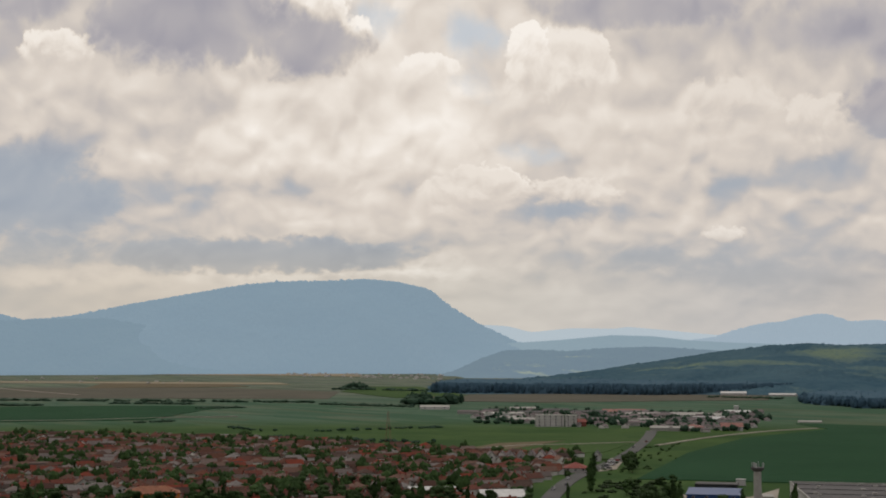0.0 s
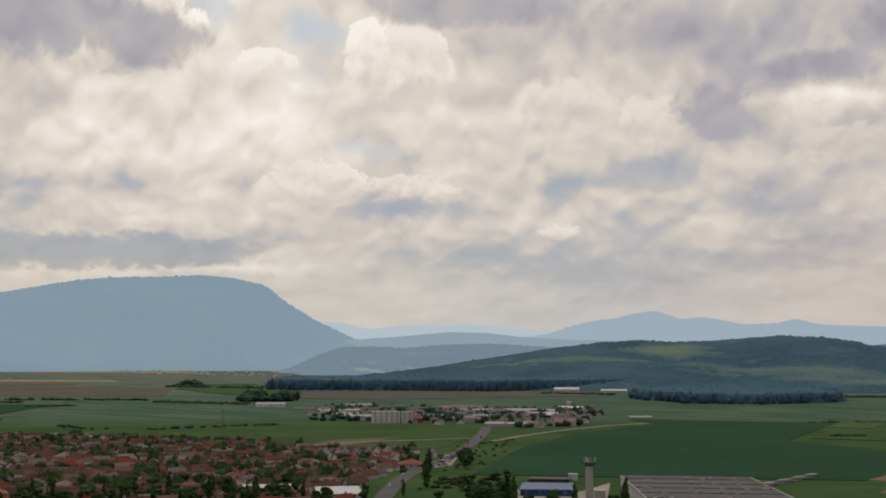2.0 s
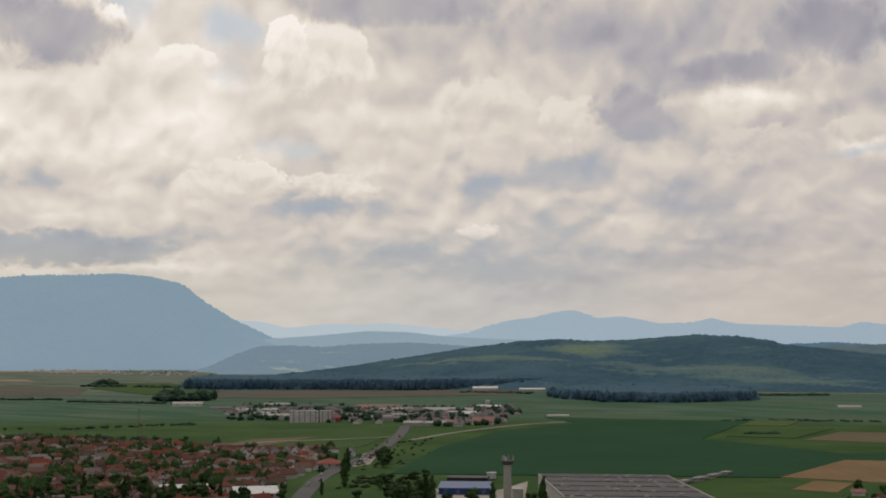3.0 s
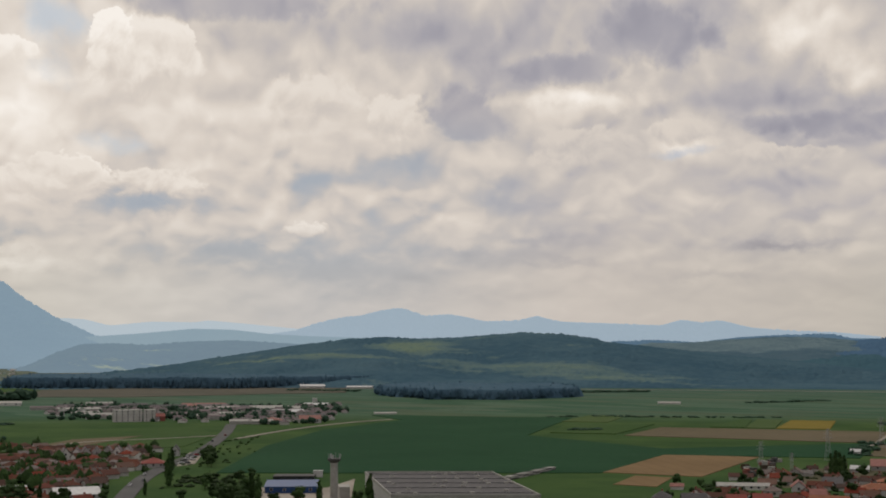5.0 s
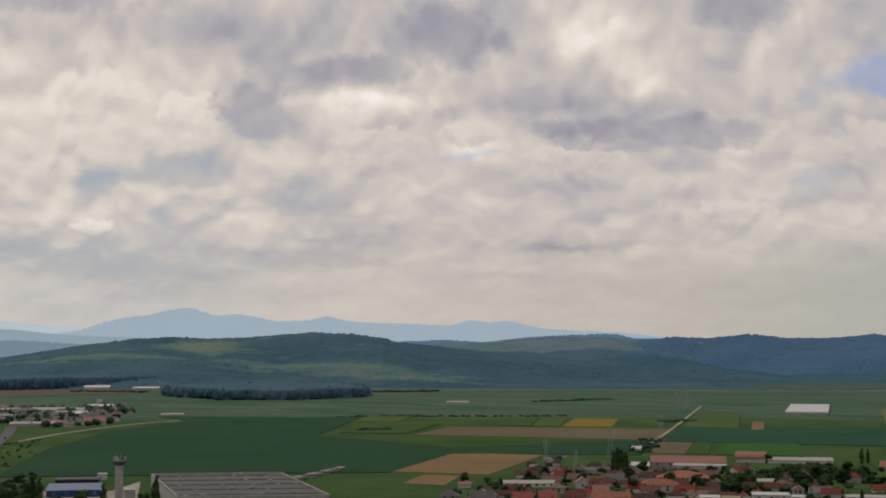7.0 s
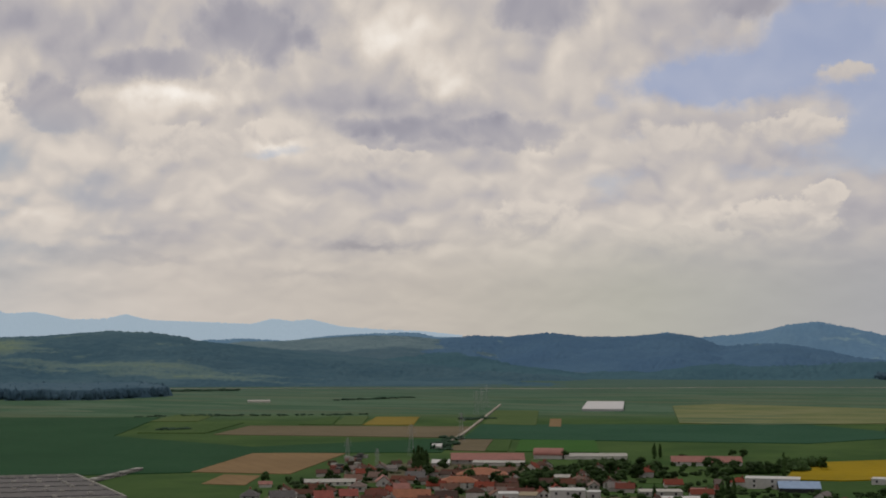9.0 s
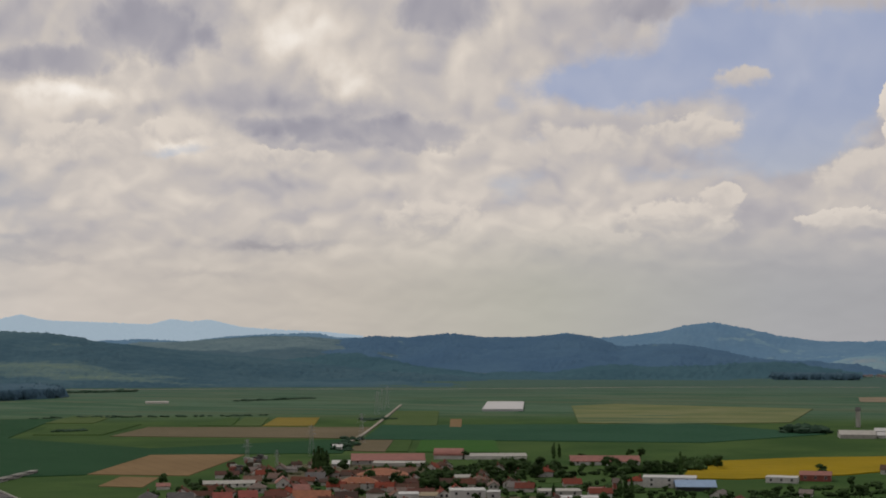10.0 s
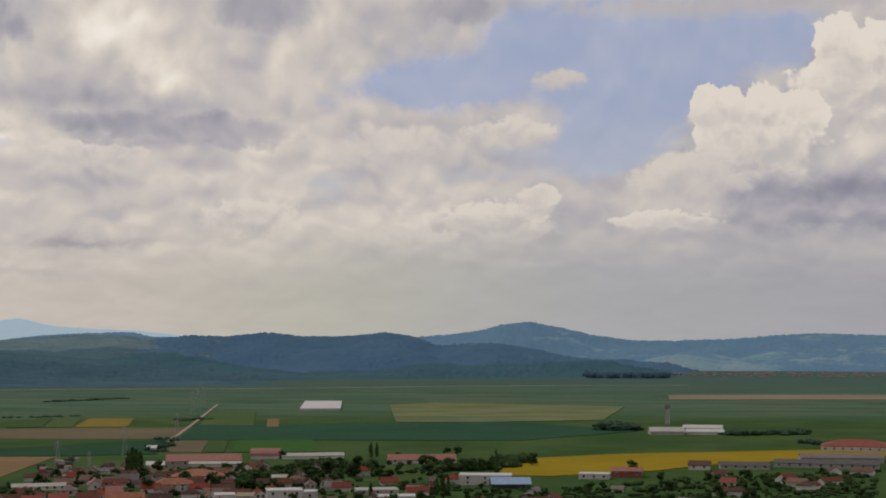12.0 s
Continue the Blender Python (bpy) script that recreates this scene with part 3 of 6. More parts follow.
def hill(name, crest, d_foot, d_crest, mat, label, rough=10.0, trees=0.0, seed=0, step=0.06, rows=46, kind="structure"):
    """A range of hills: a slope that climbs from its foot to a crest line of the given heights (azimuth, height), with spurs."""
    az = np.arange(crest[0][0], crest[-1][0], step)
    a, h = np.array([c[0] for c in crest]), np.array([c[1] for c in crest])
    k = np.arange(-8, 9) * step
    kern = np.exp(-(k / (2.2 * step)) ** 2)
    top = sum(g * np.interp(az + o, a, h) for g, o in zip(kern, k)) / kern.sum()
    verts, faces = [], []
    ns = rows + 6
    for i, b in enumerate(az):
        r = radians(float(b))
        for j in range(ns):
            s = j / (rows - 1)
            d = d_foot + (d_crest - d_foot) * s
            x, y = d * math.sin(r), d * math.cos(r)
            p = Vector((x / 420.0, y / 420.0, seed))
            spur = noise.fractal(p, 0.9, 2.1, 5)
            if s <= 1:
                z = top[i] * (s ** 0.9) + spur * rough * 3.2 * s * (1 - s) + spur * rough * 0.12 * s
            else:
                z = top[i] * max(0.0, 1 - (s - 1) * 9)
            if trees and s > 0.02:
                z += trees * noise.noise(Vector((x / 9, y / 9, seed + 3))) * (0.35 + 0.65 * (noise.noise(Vector((x / 160, y / 160, seed))) > 0))
            verts.append((x, y, z - (3 if j == 0 else 0)))
    for i in range(len(az) - 1):
        for j in range(ns - 1):
            q = i * ns + j
            faces.append((q, q + ns, q + ns + 1, q + 1))
    me = bpy.data.meshes.new(name)
    me.from_pydata(verts, [], faces)
    me.polygons.foreach_set("use_smooth", [True] * len(faces))
    me.materials.append(M[mat])
    return tagged(new(name, me), label, "hill" if "hill" in name else "mountain", kind=kind)


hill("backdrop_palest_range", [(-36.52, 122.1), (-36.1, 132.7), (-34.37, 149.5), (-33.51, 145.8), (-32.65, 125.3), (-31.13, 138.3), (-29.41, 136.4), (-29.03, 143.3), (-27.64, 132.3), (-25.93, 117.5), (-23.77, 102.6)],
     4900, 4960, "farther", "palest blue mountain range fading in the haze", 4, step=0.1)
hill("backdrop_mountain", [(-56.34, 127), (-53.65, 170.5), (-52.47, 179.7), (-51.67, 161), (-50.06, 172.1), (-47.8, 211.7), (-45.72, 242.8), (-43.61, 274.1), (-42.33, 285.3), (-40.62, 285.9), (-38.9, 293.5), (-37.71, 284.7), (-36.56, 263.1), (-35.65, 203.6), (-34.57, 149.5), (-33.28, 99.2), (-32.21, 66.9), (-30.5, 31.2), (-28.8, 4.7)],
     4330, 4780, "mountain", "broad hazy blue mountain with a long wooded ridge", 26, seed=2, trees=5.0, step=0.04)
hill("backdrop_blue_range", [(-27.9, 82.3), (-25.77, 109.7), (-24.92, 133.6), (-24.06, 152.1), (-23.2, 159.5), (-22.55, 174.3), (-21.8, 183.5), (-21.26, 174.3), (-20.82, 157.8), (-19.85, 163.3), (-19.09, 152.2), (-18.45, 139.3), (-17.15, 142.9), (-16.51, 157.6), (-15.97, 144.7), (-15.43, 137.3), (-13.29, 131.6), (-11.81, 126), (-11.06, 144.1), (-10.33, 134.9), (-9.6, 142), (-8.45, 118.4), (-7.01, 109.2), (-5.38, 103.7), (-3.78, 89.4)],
     4800, 4890, "far_range", "pale hazy blue mountain range with rounded summits", 10, seed=5, trees=4, step=0.05)
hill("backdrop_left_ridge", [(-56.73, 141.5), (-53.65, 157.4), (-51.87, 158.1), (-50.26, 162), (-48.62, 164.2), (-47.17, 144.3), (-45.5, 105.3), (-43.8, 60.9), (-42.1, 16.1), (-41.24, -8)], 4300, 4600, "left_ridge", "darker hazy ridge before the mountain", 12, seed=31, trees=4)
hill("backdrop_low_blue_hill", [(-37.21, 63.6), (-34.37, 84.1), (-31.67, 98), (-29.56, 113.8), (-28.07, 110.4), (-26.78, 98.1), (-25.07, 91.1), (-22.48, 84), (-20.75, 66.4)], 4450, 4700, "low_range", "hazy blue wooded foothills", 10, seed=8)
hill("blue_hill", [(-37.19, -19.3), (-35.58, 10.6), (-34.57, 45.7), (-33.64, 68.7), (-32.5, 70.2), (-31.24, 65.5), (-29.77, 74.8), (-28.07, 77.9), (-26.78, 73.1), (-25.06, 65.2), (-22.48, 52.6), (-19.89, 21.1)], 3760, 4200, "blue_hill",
     "hazy blue-green wooded hill with pale meadows at its foot", 16, seed=11, trees=4)
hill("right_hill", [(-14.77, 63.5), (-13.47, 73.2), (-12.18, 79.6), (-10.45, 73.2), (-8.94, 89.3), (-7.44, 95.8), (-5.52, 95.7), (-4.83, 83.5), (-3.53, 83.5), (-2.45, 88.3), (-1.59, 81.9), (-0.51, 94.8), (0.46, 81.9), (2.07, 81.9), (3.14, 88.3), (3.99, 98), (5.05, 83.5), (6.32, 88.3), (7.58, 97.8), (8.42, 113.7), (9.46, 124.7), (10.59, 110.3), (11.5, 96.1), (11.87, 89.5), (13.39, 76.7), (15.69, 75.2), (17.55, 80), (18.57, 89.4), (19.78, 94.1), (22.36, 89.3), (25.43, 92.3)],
     3750, 4300, "right_hill", "long hazy blue-green wooded hills with meadow clearings", 44, seed=14, trees=4, step=0.05)
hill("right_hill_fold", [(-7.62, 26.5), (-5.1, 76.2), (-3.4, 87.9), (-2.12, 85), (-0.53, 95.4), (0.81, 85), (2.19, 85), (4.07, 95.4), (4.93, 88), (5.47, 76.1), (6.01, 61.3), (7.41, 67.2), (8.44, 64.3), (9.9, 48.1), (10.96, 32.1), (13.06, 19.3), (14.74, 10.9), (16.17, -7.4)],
     3420, 3950, "right_fold", "dark hazy blue wooded folds before the long hills", 34, seed=41, trees=5, step=0.05)
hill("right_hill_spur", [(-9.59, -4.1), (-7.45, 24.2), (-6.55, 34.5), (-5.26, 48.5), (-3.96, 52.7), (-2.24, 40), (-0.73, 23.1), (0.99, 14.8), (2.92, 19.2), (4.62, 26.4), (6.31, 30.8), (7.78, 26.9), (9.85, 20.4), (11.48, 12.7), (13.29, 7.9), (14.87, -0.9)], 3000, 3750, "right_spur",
     "dark hazy blue-green wooded spur before the long hills", 30, seed=23, trees=5, step=0.05)
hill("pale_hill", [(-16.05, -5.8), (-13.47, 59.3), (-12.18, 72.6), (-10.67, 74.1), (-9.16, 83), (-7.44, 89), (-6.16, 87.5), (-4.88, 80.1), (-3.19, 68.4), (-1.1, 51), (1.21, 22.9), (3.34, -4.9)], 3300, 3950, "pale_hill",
     "pale hazy green hill with open meadows between the woods", 16, seed=27, trees=2, step=0.05)
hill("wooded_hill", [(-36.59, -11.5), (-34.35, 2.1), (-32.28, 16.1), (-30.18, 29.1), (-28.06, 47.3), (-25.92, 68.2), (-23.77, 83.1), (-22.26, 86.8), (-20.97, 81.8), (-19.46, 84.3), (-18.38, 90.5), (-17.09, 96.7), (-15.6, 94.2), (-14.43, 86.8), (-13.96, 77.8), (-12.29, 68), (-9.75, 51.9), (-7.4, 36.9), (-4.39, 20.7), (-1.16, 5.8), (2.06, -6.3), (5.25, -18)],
     2560, 3300, "wood_hill", "dark hazy green wooded hill with terraced meadows", 22, seed=17, trees=3.5, step=0.04, rows=60)

# ---------------------------------------------------------------- fields
slab("field_dark", [(-460.2, 841.7), (-538.4, 1067.6), (-582.2, 1270.3), (-574.1, 1448.7), (-642.1, 1526.8), (-421, 1550.7), (-381.9, 1257.1), (-237.9, 1143.8), (-89.5, 1258.5), (-88.5, 1099.8), (-225.2, 1082.8), (-232.6, 925.3)], 0.45, "corn",
     "large dark green crop field", "field")
slab("field_tan", [(-233.6, 929.8), (-232, 1088), (-157.2, 1086.1), (-168.2, 921.3)], 0.35, "stubble", "tan ploughed field with drill rows", "field")
slab("field_tan_small", [(-207.9, 856.2), (-208.4, 915.7), (-184.1, 909.4), (-181.2, 850.9)], 0.3, "stubble", "small tan ploughed field", "field")
slab("field_brown", [(-302.1, 1286.1), (-296.7, 1414.7), (-87.4, 1417.5), (-85.8, 1260.4)], 0.4, "soil", "long brown fallow strip beside the lane", "field")
slab("field_beige_left", [(-412.7, 1477.9), (-416.5, 1603.8), (-374.2, 1604.3), (-364.3, 1478.5)], 0.5, "olive", "pale stubble strip", "field")
slab("field_light", [(-373.2, 1299.9), (-395.7, 1440.4), (-312.9, 1460.1), (-313, 1300.7)], 0.6, "green", "light green crop strip", "field")
slab("field_grass_strip", [(-253, 1433.2), (-248, 1572.5), (-233.8, 1572.7), (-220.7, 1433.6)], 0.6, "green", "light green crop strip", "field")
slab("field_yellow_small", [(-219, 1433.7), (-230.7, 1583.8), (-204.5, 1584.1), (-192.6, 1434)], 0.6, "olive", "yellowish green crop strip", "field")
slab("field_yellow", [(-191.5, 1434), (-196.1, 1584.2), (-150.9, 1584.8), (-142.5, 1434.7)], 0.45, "mustard", "bright yellow rapeseed strip", "field")
slab("field_right_rows", [(-77.2, 1453.8), (-77.1, 1726.6), (-27, 1722.7), (-25.2, 1440.6)], 0.6, "olive", "olive green crop rows", "field")
slab("field_tan_patch", [(-12.7, 1421.7), (-12.8, 1557.3), (-1.1, 1556.4), (-1.5, 1420.8)], 0.5, "stubble", "narrow tan strip among the green crops", "field")
slab("field_dark_right", [(-83.3, 1249.5), (-78.3, 1453.9), (68.4, 1460.9), (235.5, 1466.9), (318.7, 1320.4), (194.9, 1214.3)], 0.45, "corn_teal", "dark green crop band", "field")
slab("field_tan_lower", [(-84.3, 1122.3), (-84.2, 1242.9), (-57.5, 1240.8), (-57.8, 1114.8)], 0.4, "soil", "brown fallow strip", "field")
slab("field_green_lower", [(-57.4, 1114.8), (-56.6, 1240.7), (-41.8, 1239.5), (-40.8, 1113.5)], 0.6, "green", "light green crop strip", "field")
slab("field_lush", [(-35, 1113), (-34.5, 1239), (26.4, 1234.2), (27, 1108.1)], 0.6, "lush", "lush green crop strip", "field")
slab("field_olive_far", [(133.8, 1852.3), (196.0, 1912.1), (413.1, 1780.2), (325.5, 1497.2), (188.9, 1464.5), (114.2, 1487.4)], 0.7, "pale_green", "pale yellowish green crop field", "field")
slab("field_beige_far", [(520, 1975), (556, 2120), (900, 2105), (1290, 2010), (1180, 1860), (810, 1940)], 0.5, "pale_stubble", "pale beige stubble field", "field")
slab("rapeseed_field", [(131.2, 908.5), (158.9, 1027.2), (244.5, 1064.8), (339.8, 1078.2), (477.2, 1100.4), (448.1, 1033.6), (287.2, 972), (235.2, 930.8), (165.4, 902.2)], 0.6, "rape", "bright yellow rapeseed field in bloom", "field")
slab("field_left_dark", [(-1377, 1016.1), (-1707.9, 1259.7), (-1590.6, 1413.6), (-1451, 1491.7), (-1263.8, 1173.3)], 0.7, "corn", "dark green crop field", "field")
slab("field_left_green", [(-1734, 2074.4), (-1904.6, 2344.8), (-1809.8, 2406.2), (-1423.2, 2031.5), (-1461, 1883.3)], 0.7, "green", "green field before the far village", "field")
slab("field_foot_meadow", [(-3320, 2900), (-3500, 3130), (-2750, 3330), (-2480, 3080)], 0.9, "beige", "pale sunlit meadow at the mountain's foot", "field")
slab("field_pale_strip", [(-2760, 2110), (-2860, 2200), (-2240, 2470), (-2120, 2370)], 0.8, "beige", "long pale stubble strip in the plain", "field")
slab("field_left_brown", [(-2009, 1498.3), (-2469.5, 1841.2), (-2095.3, 2128.5), (-1735.7, 2073.3), (-1519.1, 1787.6)], 0.4, "fallow", "brown fallow field", "field")
slab("field_pink_strip", [(-2264.9, 1940.9), (-2594.6, 2288.3), (-2364.3, 2394.4), (-2089.1, 2211.6)], 0.7, "soil", "pale fallow strip", "field")
slab("meadow_strip", [(-696.2, 955.4), (-735.1, 1083.7), (-723, 1156.9), (-692, 1237.6), (-641.1, 1172.1), (-594.7, 1036), (-630.3, 983.8)], 0.3, "green", "light green meadow beside the road", "field")
slab("meadow_tan", [(-706.9, 1009.2), (-722.7, 1074), (-693.5, 1138.1), (-672.6, 1015.9)], 0.5, "soil", "brownish mown strip in the meadow", "field")
slab("field_brown_far", [(-1370.6, 1806.9), (-1499.1, 2034.9), (-1237.9, 2322.8), (-1031.6, 2342.4), (-946.3, 2148.7), (-1176.2, 1862.8)], 0.5, "fallow", "brown far field below the wooded hill", "field")

# ---------------------------------------------------------------- roads
road, road_line = ribbon("road", [(-390.8, 610), (-456.3, 737.4), (-490.1, 809.5), (-517.6, 882.4), (-547.2, 969.9), (-599.1, 1095.3), (-655.7, 1220.3), (-703.8, 1318.2)], 10.5, 0.35, "asphalt",
                         "grey asphalt main road leading out of the town", "road")
ribbon("track_foot", [(-717.7, 2407.5), (-373.9, 2449.5), (-3.7, 2466.2), (312.6, 2551.8), (705.6, 2550.5)], 7.0, 0.4, "dirt", "pale track along the foot of the hills", "track")
ribbon("track_left", [(-1407.1, 1023.5), (-1325.9, 1112.7), (-1292.7, 1200), (-1236.8, 1290.5)], 3.5, 0.9, "dirt", "pale field track in the plain", "track")
ribbon("track_meadow", [(-689.1, 945.6), (-694.8, 1049.5), (-661.9, 1104.8), (-633.7, 1158.5)], 3.5, 0.6, "dirt", "pale track through the meadow", "track")
ribbon("track_left_far", [(-2749.1, 1997.7), (-2247, 1779.5), (-1971.3, 1677.4)], 6.0, 0.9, "dirt", "pale far field track", "track")
ribbon("track_edge", [(-598.8, 1129.2), (-611.4, 1258.5), (-607.5, 1379.6), (-588.9, 1454.3)], 4.0, 0.6, "dirt", "pale track along the crop field", "track")
lane, _ = ribbon("lane", [(-92.1, 1199.6), (-87.4, 1294.1), (-82.8, 1516.6), (-77.4, 1877.6)], 2.6, 1.0, "dirt", "pale straight gravel farm lane", "lane")


# ---------------------------------------------------------------- buildings
def roof_mesh(kind, L, W, H, rise, over=0.5, thick=0.25):
    """A roof over a block L x W whose walls end at H: gable, hip, flat, shed or arch."""
    bm = bmesh.new()
    x, y = L / 2 + over, W / 2 + over
    if kind == "gable":
        sec = [(-y, H - 0.3), (0, H + rise), (y, H - 0.3), (y, H - 0.3 - thick), (0, H + rise - thick), (-y, H - 0.3 - thick)]
        a = [bm.verts.new((-x, p, q)) for p, q in sec]
        b = [bm.verts.new((x, p, q)) for p, q in sec]
        for i in range(6):
            j = (i + 1) % 6
            bm.faces.new((a[j], a[i], b[i], b[j]))
        for c in (a, b[::-1]):
            bm.faces.new((c[0], c[1], c[4], c[5]))
            bm.faces.new((c[1], c[2], c[3], c[4]))
    elif kind == "hip":
        k = max(0.05, L / 2 - W / 2)
        h = H - 0.2
        solid(bm, [(-x, -y, h), (x, -y, h), (x, y, h), (-x, y, h), (-k, 0, H + rise), (k, 0, H + rise),
                   (-x, -y, h - thick), (x, -y, h - thick), (x, y, h - thick), (-x, y, h - thick)],
              [(0, 1, 5, 4), (1, 2, 5), (2, 3, 4, 5), (3, 0, 4), (6, 7, 1, 0), (7, 8, 2, 1), (8, 9, 3, 2), (9, 6, 0, 3), (9, 8, 7, 6)])
    elif kind == "shed":
        solid(bm, [(-x, -y, H), (x, -y, H), (x, y, H + rise), (-x, y, H + rise), (-x, -y, H - thick), (x, -y, H - thick), (x, y, H + rise - thick), (-x, y, H + rise - thick)],
              [(0, 1, 2, 3), (7, 6, 5, 4), (4, 5, 1, 0), (5, 6, 2, 1), (6, 7, 3, 2), (7, 4, 0, 3)])
    elif kind == "arch":
        n = 10
        a, b = [], []
        for i in range(n + 1):
            t = math.pi * i / n
            a.append(bm.verts.new((-x, -y * math.cos(t), H - 0.2 + rise * math.sin(t))))
            b.append(bm.verts.new((x, -y * math.cos(t), H - 0.2 + rise * math.sin(t))))
        for i in range(n):
            bm.faces.new((a[i + 1], a[i], b[i], b[i + 1]))
        bm.faces.new(a)
        bm.faces.new(b[::-1])
        bm.faces.new((a[0], a[-1], b[-1], b[0]))
    else:
        box(bm, -x + over * 0.6, -y + over * 0.6, H, x - over * 0.6, y - over * 0.6, H + max(rise, 0.3))
    return bm


def wall_mesh(kind, L, W, H, rise):
    """The block of the walls, with its gables or its sloping top where the roof has them."""
    bm = bmesh.new()
    x, y = L / 2, W / 2
    if kind == "gable":
        a = [bm.verts.new((s * x, p, q)) for s in (-1, 1) for p, q in ((-y, -0.5), (y, -0.5), (y, H - 0.5), (0, H + rise - 0.45), (-y, H - 0.5))]
        l, r = a[:5], a[5:]
        bm.faces.new(l[::-1])
        bm.faces.new(r)
        for i in range(5):
            j = (i + 1) % 5
            bm.faces.new((l[i], l[j], r[j], r[i]))
    else:
        box(bm, -x, -y, -0.5, x, y, H - 0.02 if kind == "flat" else H - 0.3)
    return bm


def openings(parent, L, W, H, storeys, every, sides=("front", "left", "right"), mat="dark", w_w=1.3, w_h=1.4):
    """Windows with a frame of their own, a storey at a time, set proud of the wall by a hand."""
    bm = bmesh.new()
    box(bm, -w_w / 2 - 0.12, -0.05, -0.12, w_w / 2 + 0.12, 0.06, w_h + 0.12)
    frame_mesh = bpy.data.meshes.new("window")
    bm.to_mesh(frame_mesh)
    bm.free()
    frame_mesh.materials.append(M["white"])
    bm = bmesh.new()
    box(bm, -w_w / 2, -0.09, 0, w_w / 2, 0.10, w_h)
    pane = bpy.data.meshes.new("pane")
    bm.to_mesh(pane)
    bm.free()
    pane.materials.append(M[mat])
    for side in sides:
        span = L if side == "front" else W
        n = max(1, int(span / every))
        for k in range(storeys):
            for i in range(n):
                u = (i + 0.5) / n * span - span / 2
                z = (k + 0.35) * H / storeys
                ob = new("window", frame_mesh)
                ob.parent = parent
                new("pane", pane).parent = ob
                ob.matrix_basis = pose(u, -W / 2, z) if side == "front" else pose(-L / 2 if side == "left" else L / 2, u, z, rz=90)


def building(name, label, category, a, b, depth, H, roof="gable", rise=2.5, roof_mat="tile", wall_mat="wall", storeys=0, every=3.5, chimneys=0, group="", turn=False, sides=("front", "left", "right"), exact=False):
    """A building on the front line a to b, reaching back by depth. turn: the ridge runs away from the front."""
    A, B = Vector(a), Vector(b)
    if not exact:
        H, rise = H * 0.72, rise * 0.8
        # fronts keep roughly to the street line that runs round the castle hill
        M_ = (A + B) / 2
        out = M_.normalized()
        side = Vector((out.y, -out.x))
        half = abs((B - A).dot(side)) / 2
        k = radians(rng.uniform(-7, 7))
        line = Vector((side.x * math.cos(k) - side.y * math.sin(k), side.x * math.sin(k) + side.y * math.cos(k)))
        A, B = M_ - line * half, M_ + line * half
    d = B - A
    L = d.length
    yaw = math.atan2(d.y, d.x)
    back = Vector((-d.y, d.x)).normalized()
    mid = (A + B) / 2 + back * depth / 2
    ob = thing(name, pose(mid.x, mid.y, 0, rz=math.degrees(yaw)), label, category, group)
    l, w_ = (depth, L) if turn else (L, depth)
    wall = part("wall", wall_mesh(roof, l, w_, H, rise), wall_mat, ob)
    top = part("roof", roof_mesh(roof, l, w_, H, rise), roof_mat, ob)
    if turn:
        wall.matrix_basis = top.matrix_basis = pose(0, 0, 0, rz=90)
    for i in range(chimneys):
        bm = bmesh.new()
        x = (i + 0.5) / chimneys * L * 0.7 - L * 0.35
        box(bm, x - 0.4, depth * 0.1, H, x + 0.4, depth * 0.1 + 0.8, H + rise + 0.9)
        part("chimney", bm, "brick", ob)
    if storeys:
        openings(ob, L, depth, H, storeys, every, sides)
    return ob


# ---------------------------------------------------------------- trees
def clump(bm, c, r, squash=0.85, rng=random, sub=1):
    """One leafy lump of a crown, uneven all over."""
    got = bmesh.ops.create_icosphere(bm, subdivisions=sub, radius=1.0)
    for v in got["verts"]:
        k = r * rng.uniform(0.72, 1.22)
        v.co = Vector(c) + Vector((v.co.x * k, v.co.y * k, v.co.z * k * squash))


def leaves(bm, c, r, n, size, rng):
    """Loose sprays of leaves that break the outline of a crown."""
    for _ in range(n):
        d = Vector((rng.gauss(0, 1), rng.gauss(0, 1), rng.gauss(0, 1))).normalized()
        p = Vector(c) + d * r * rng.uniform(0.85, 1.25)
        a = Vector((rng.gauss(0, 1), rng.gauss(0, 1), rng.gauss(0, 1))).normalized() * size
        b = d.cross(a).normalized() * size * rng.uniform(0.5, 1)
        bm.faces.new([bm.verts.new(p + q) for q in (-a - b * 0.3, b * -1, a + b * 0.2, b)])


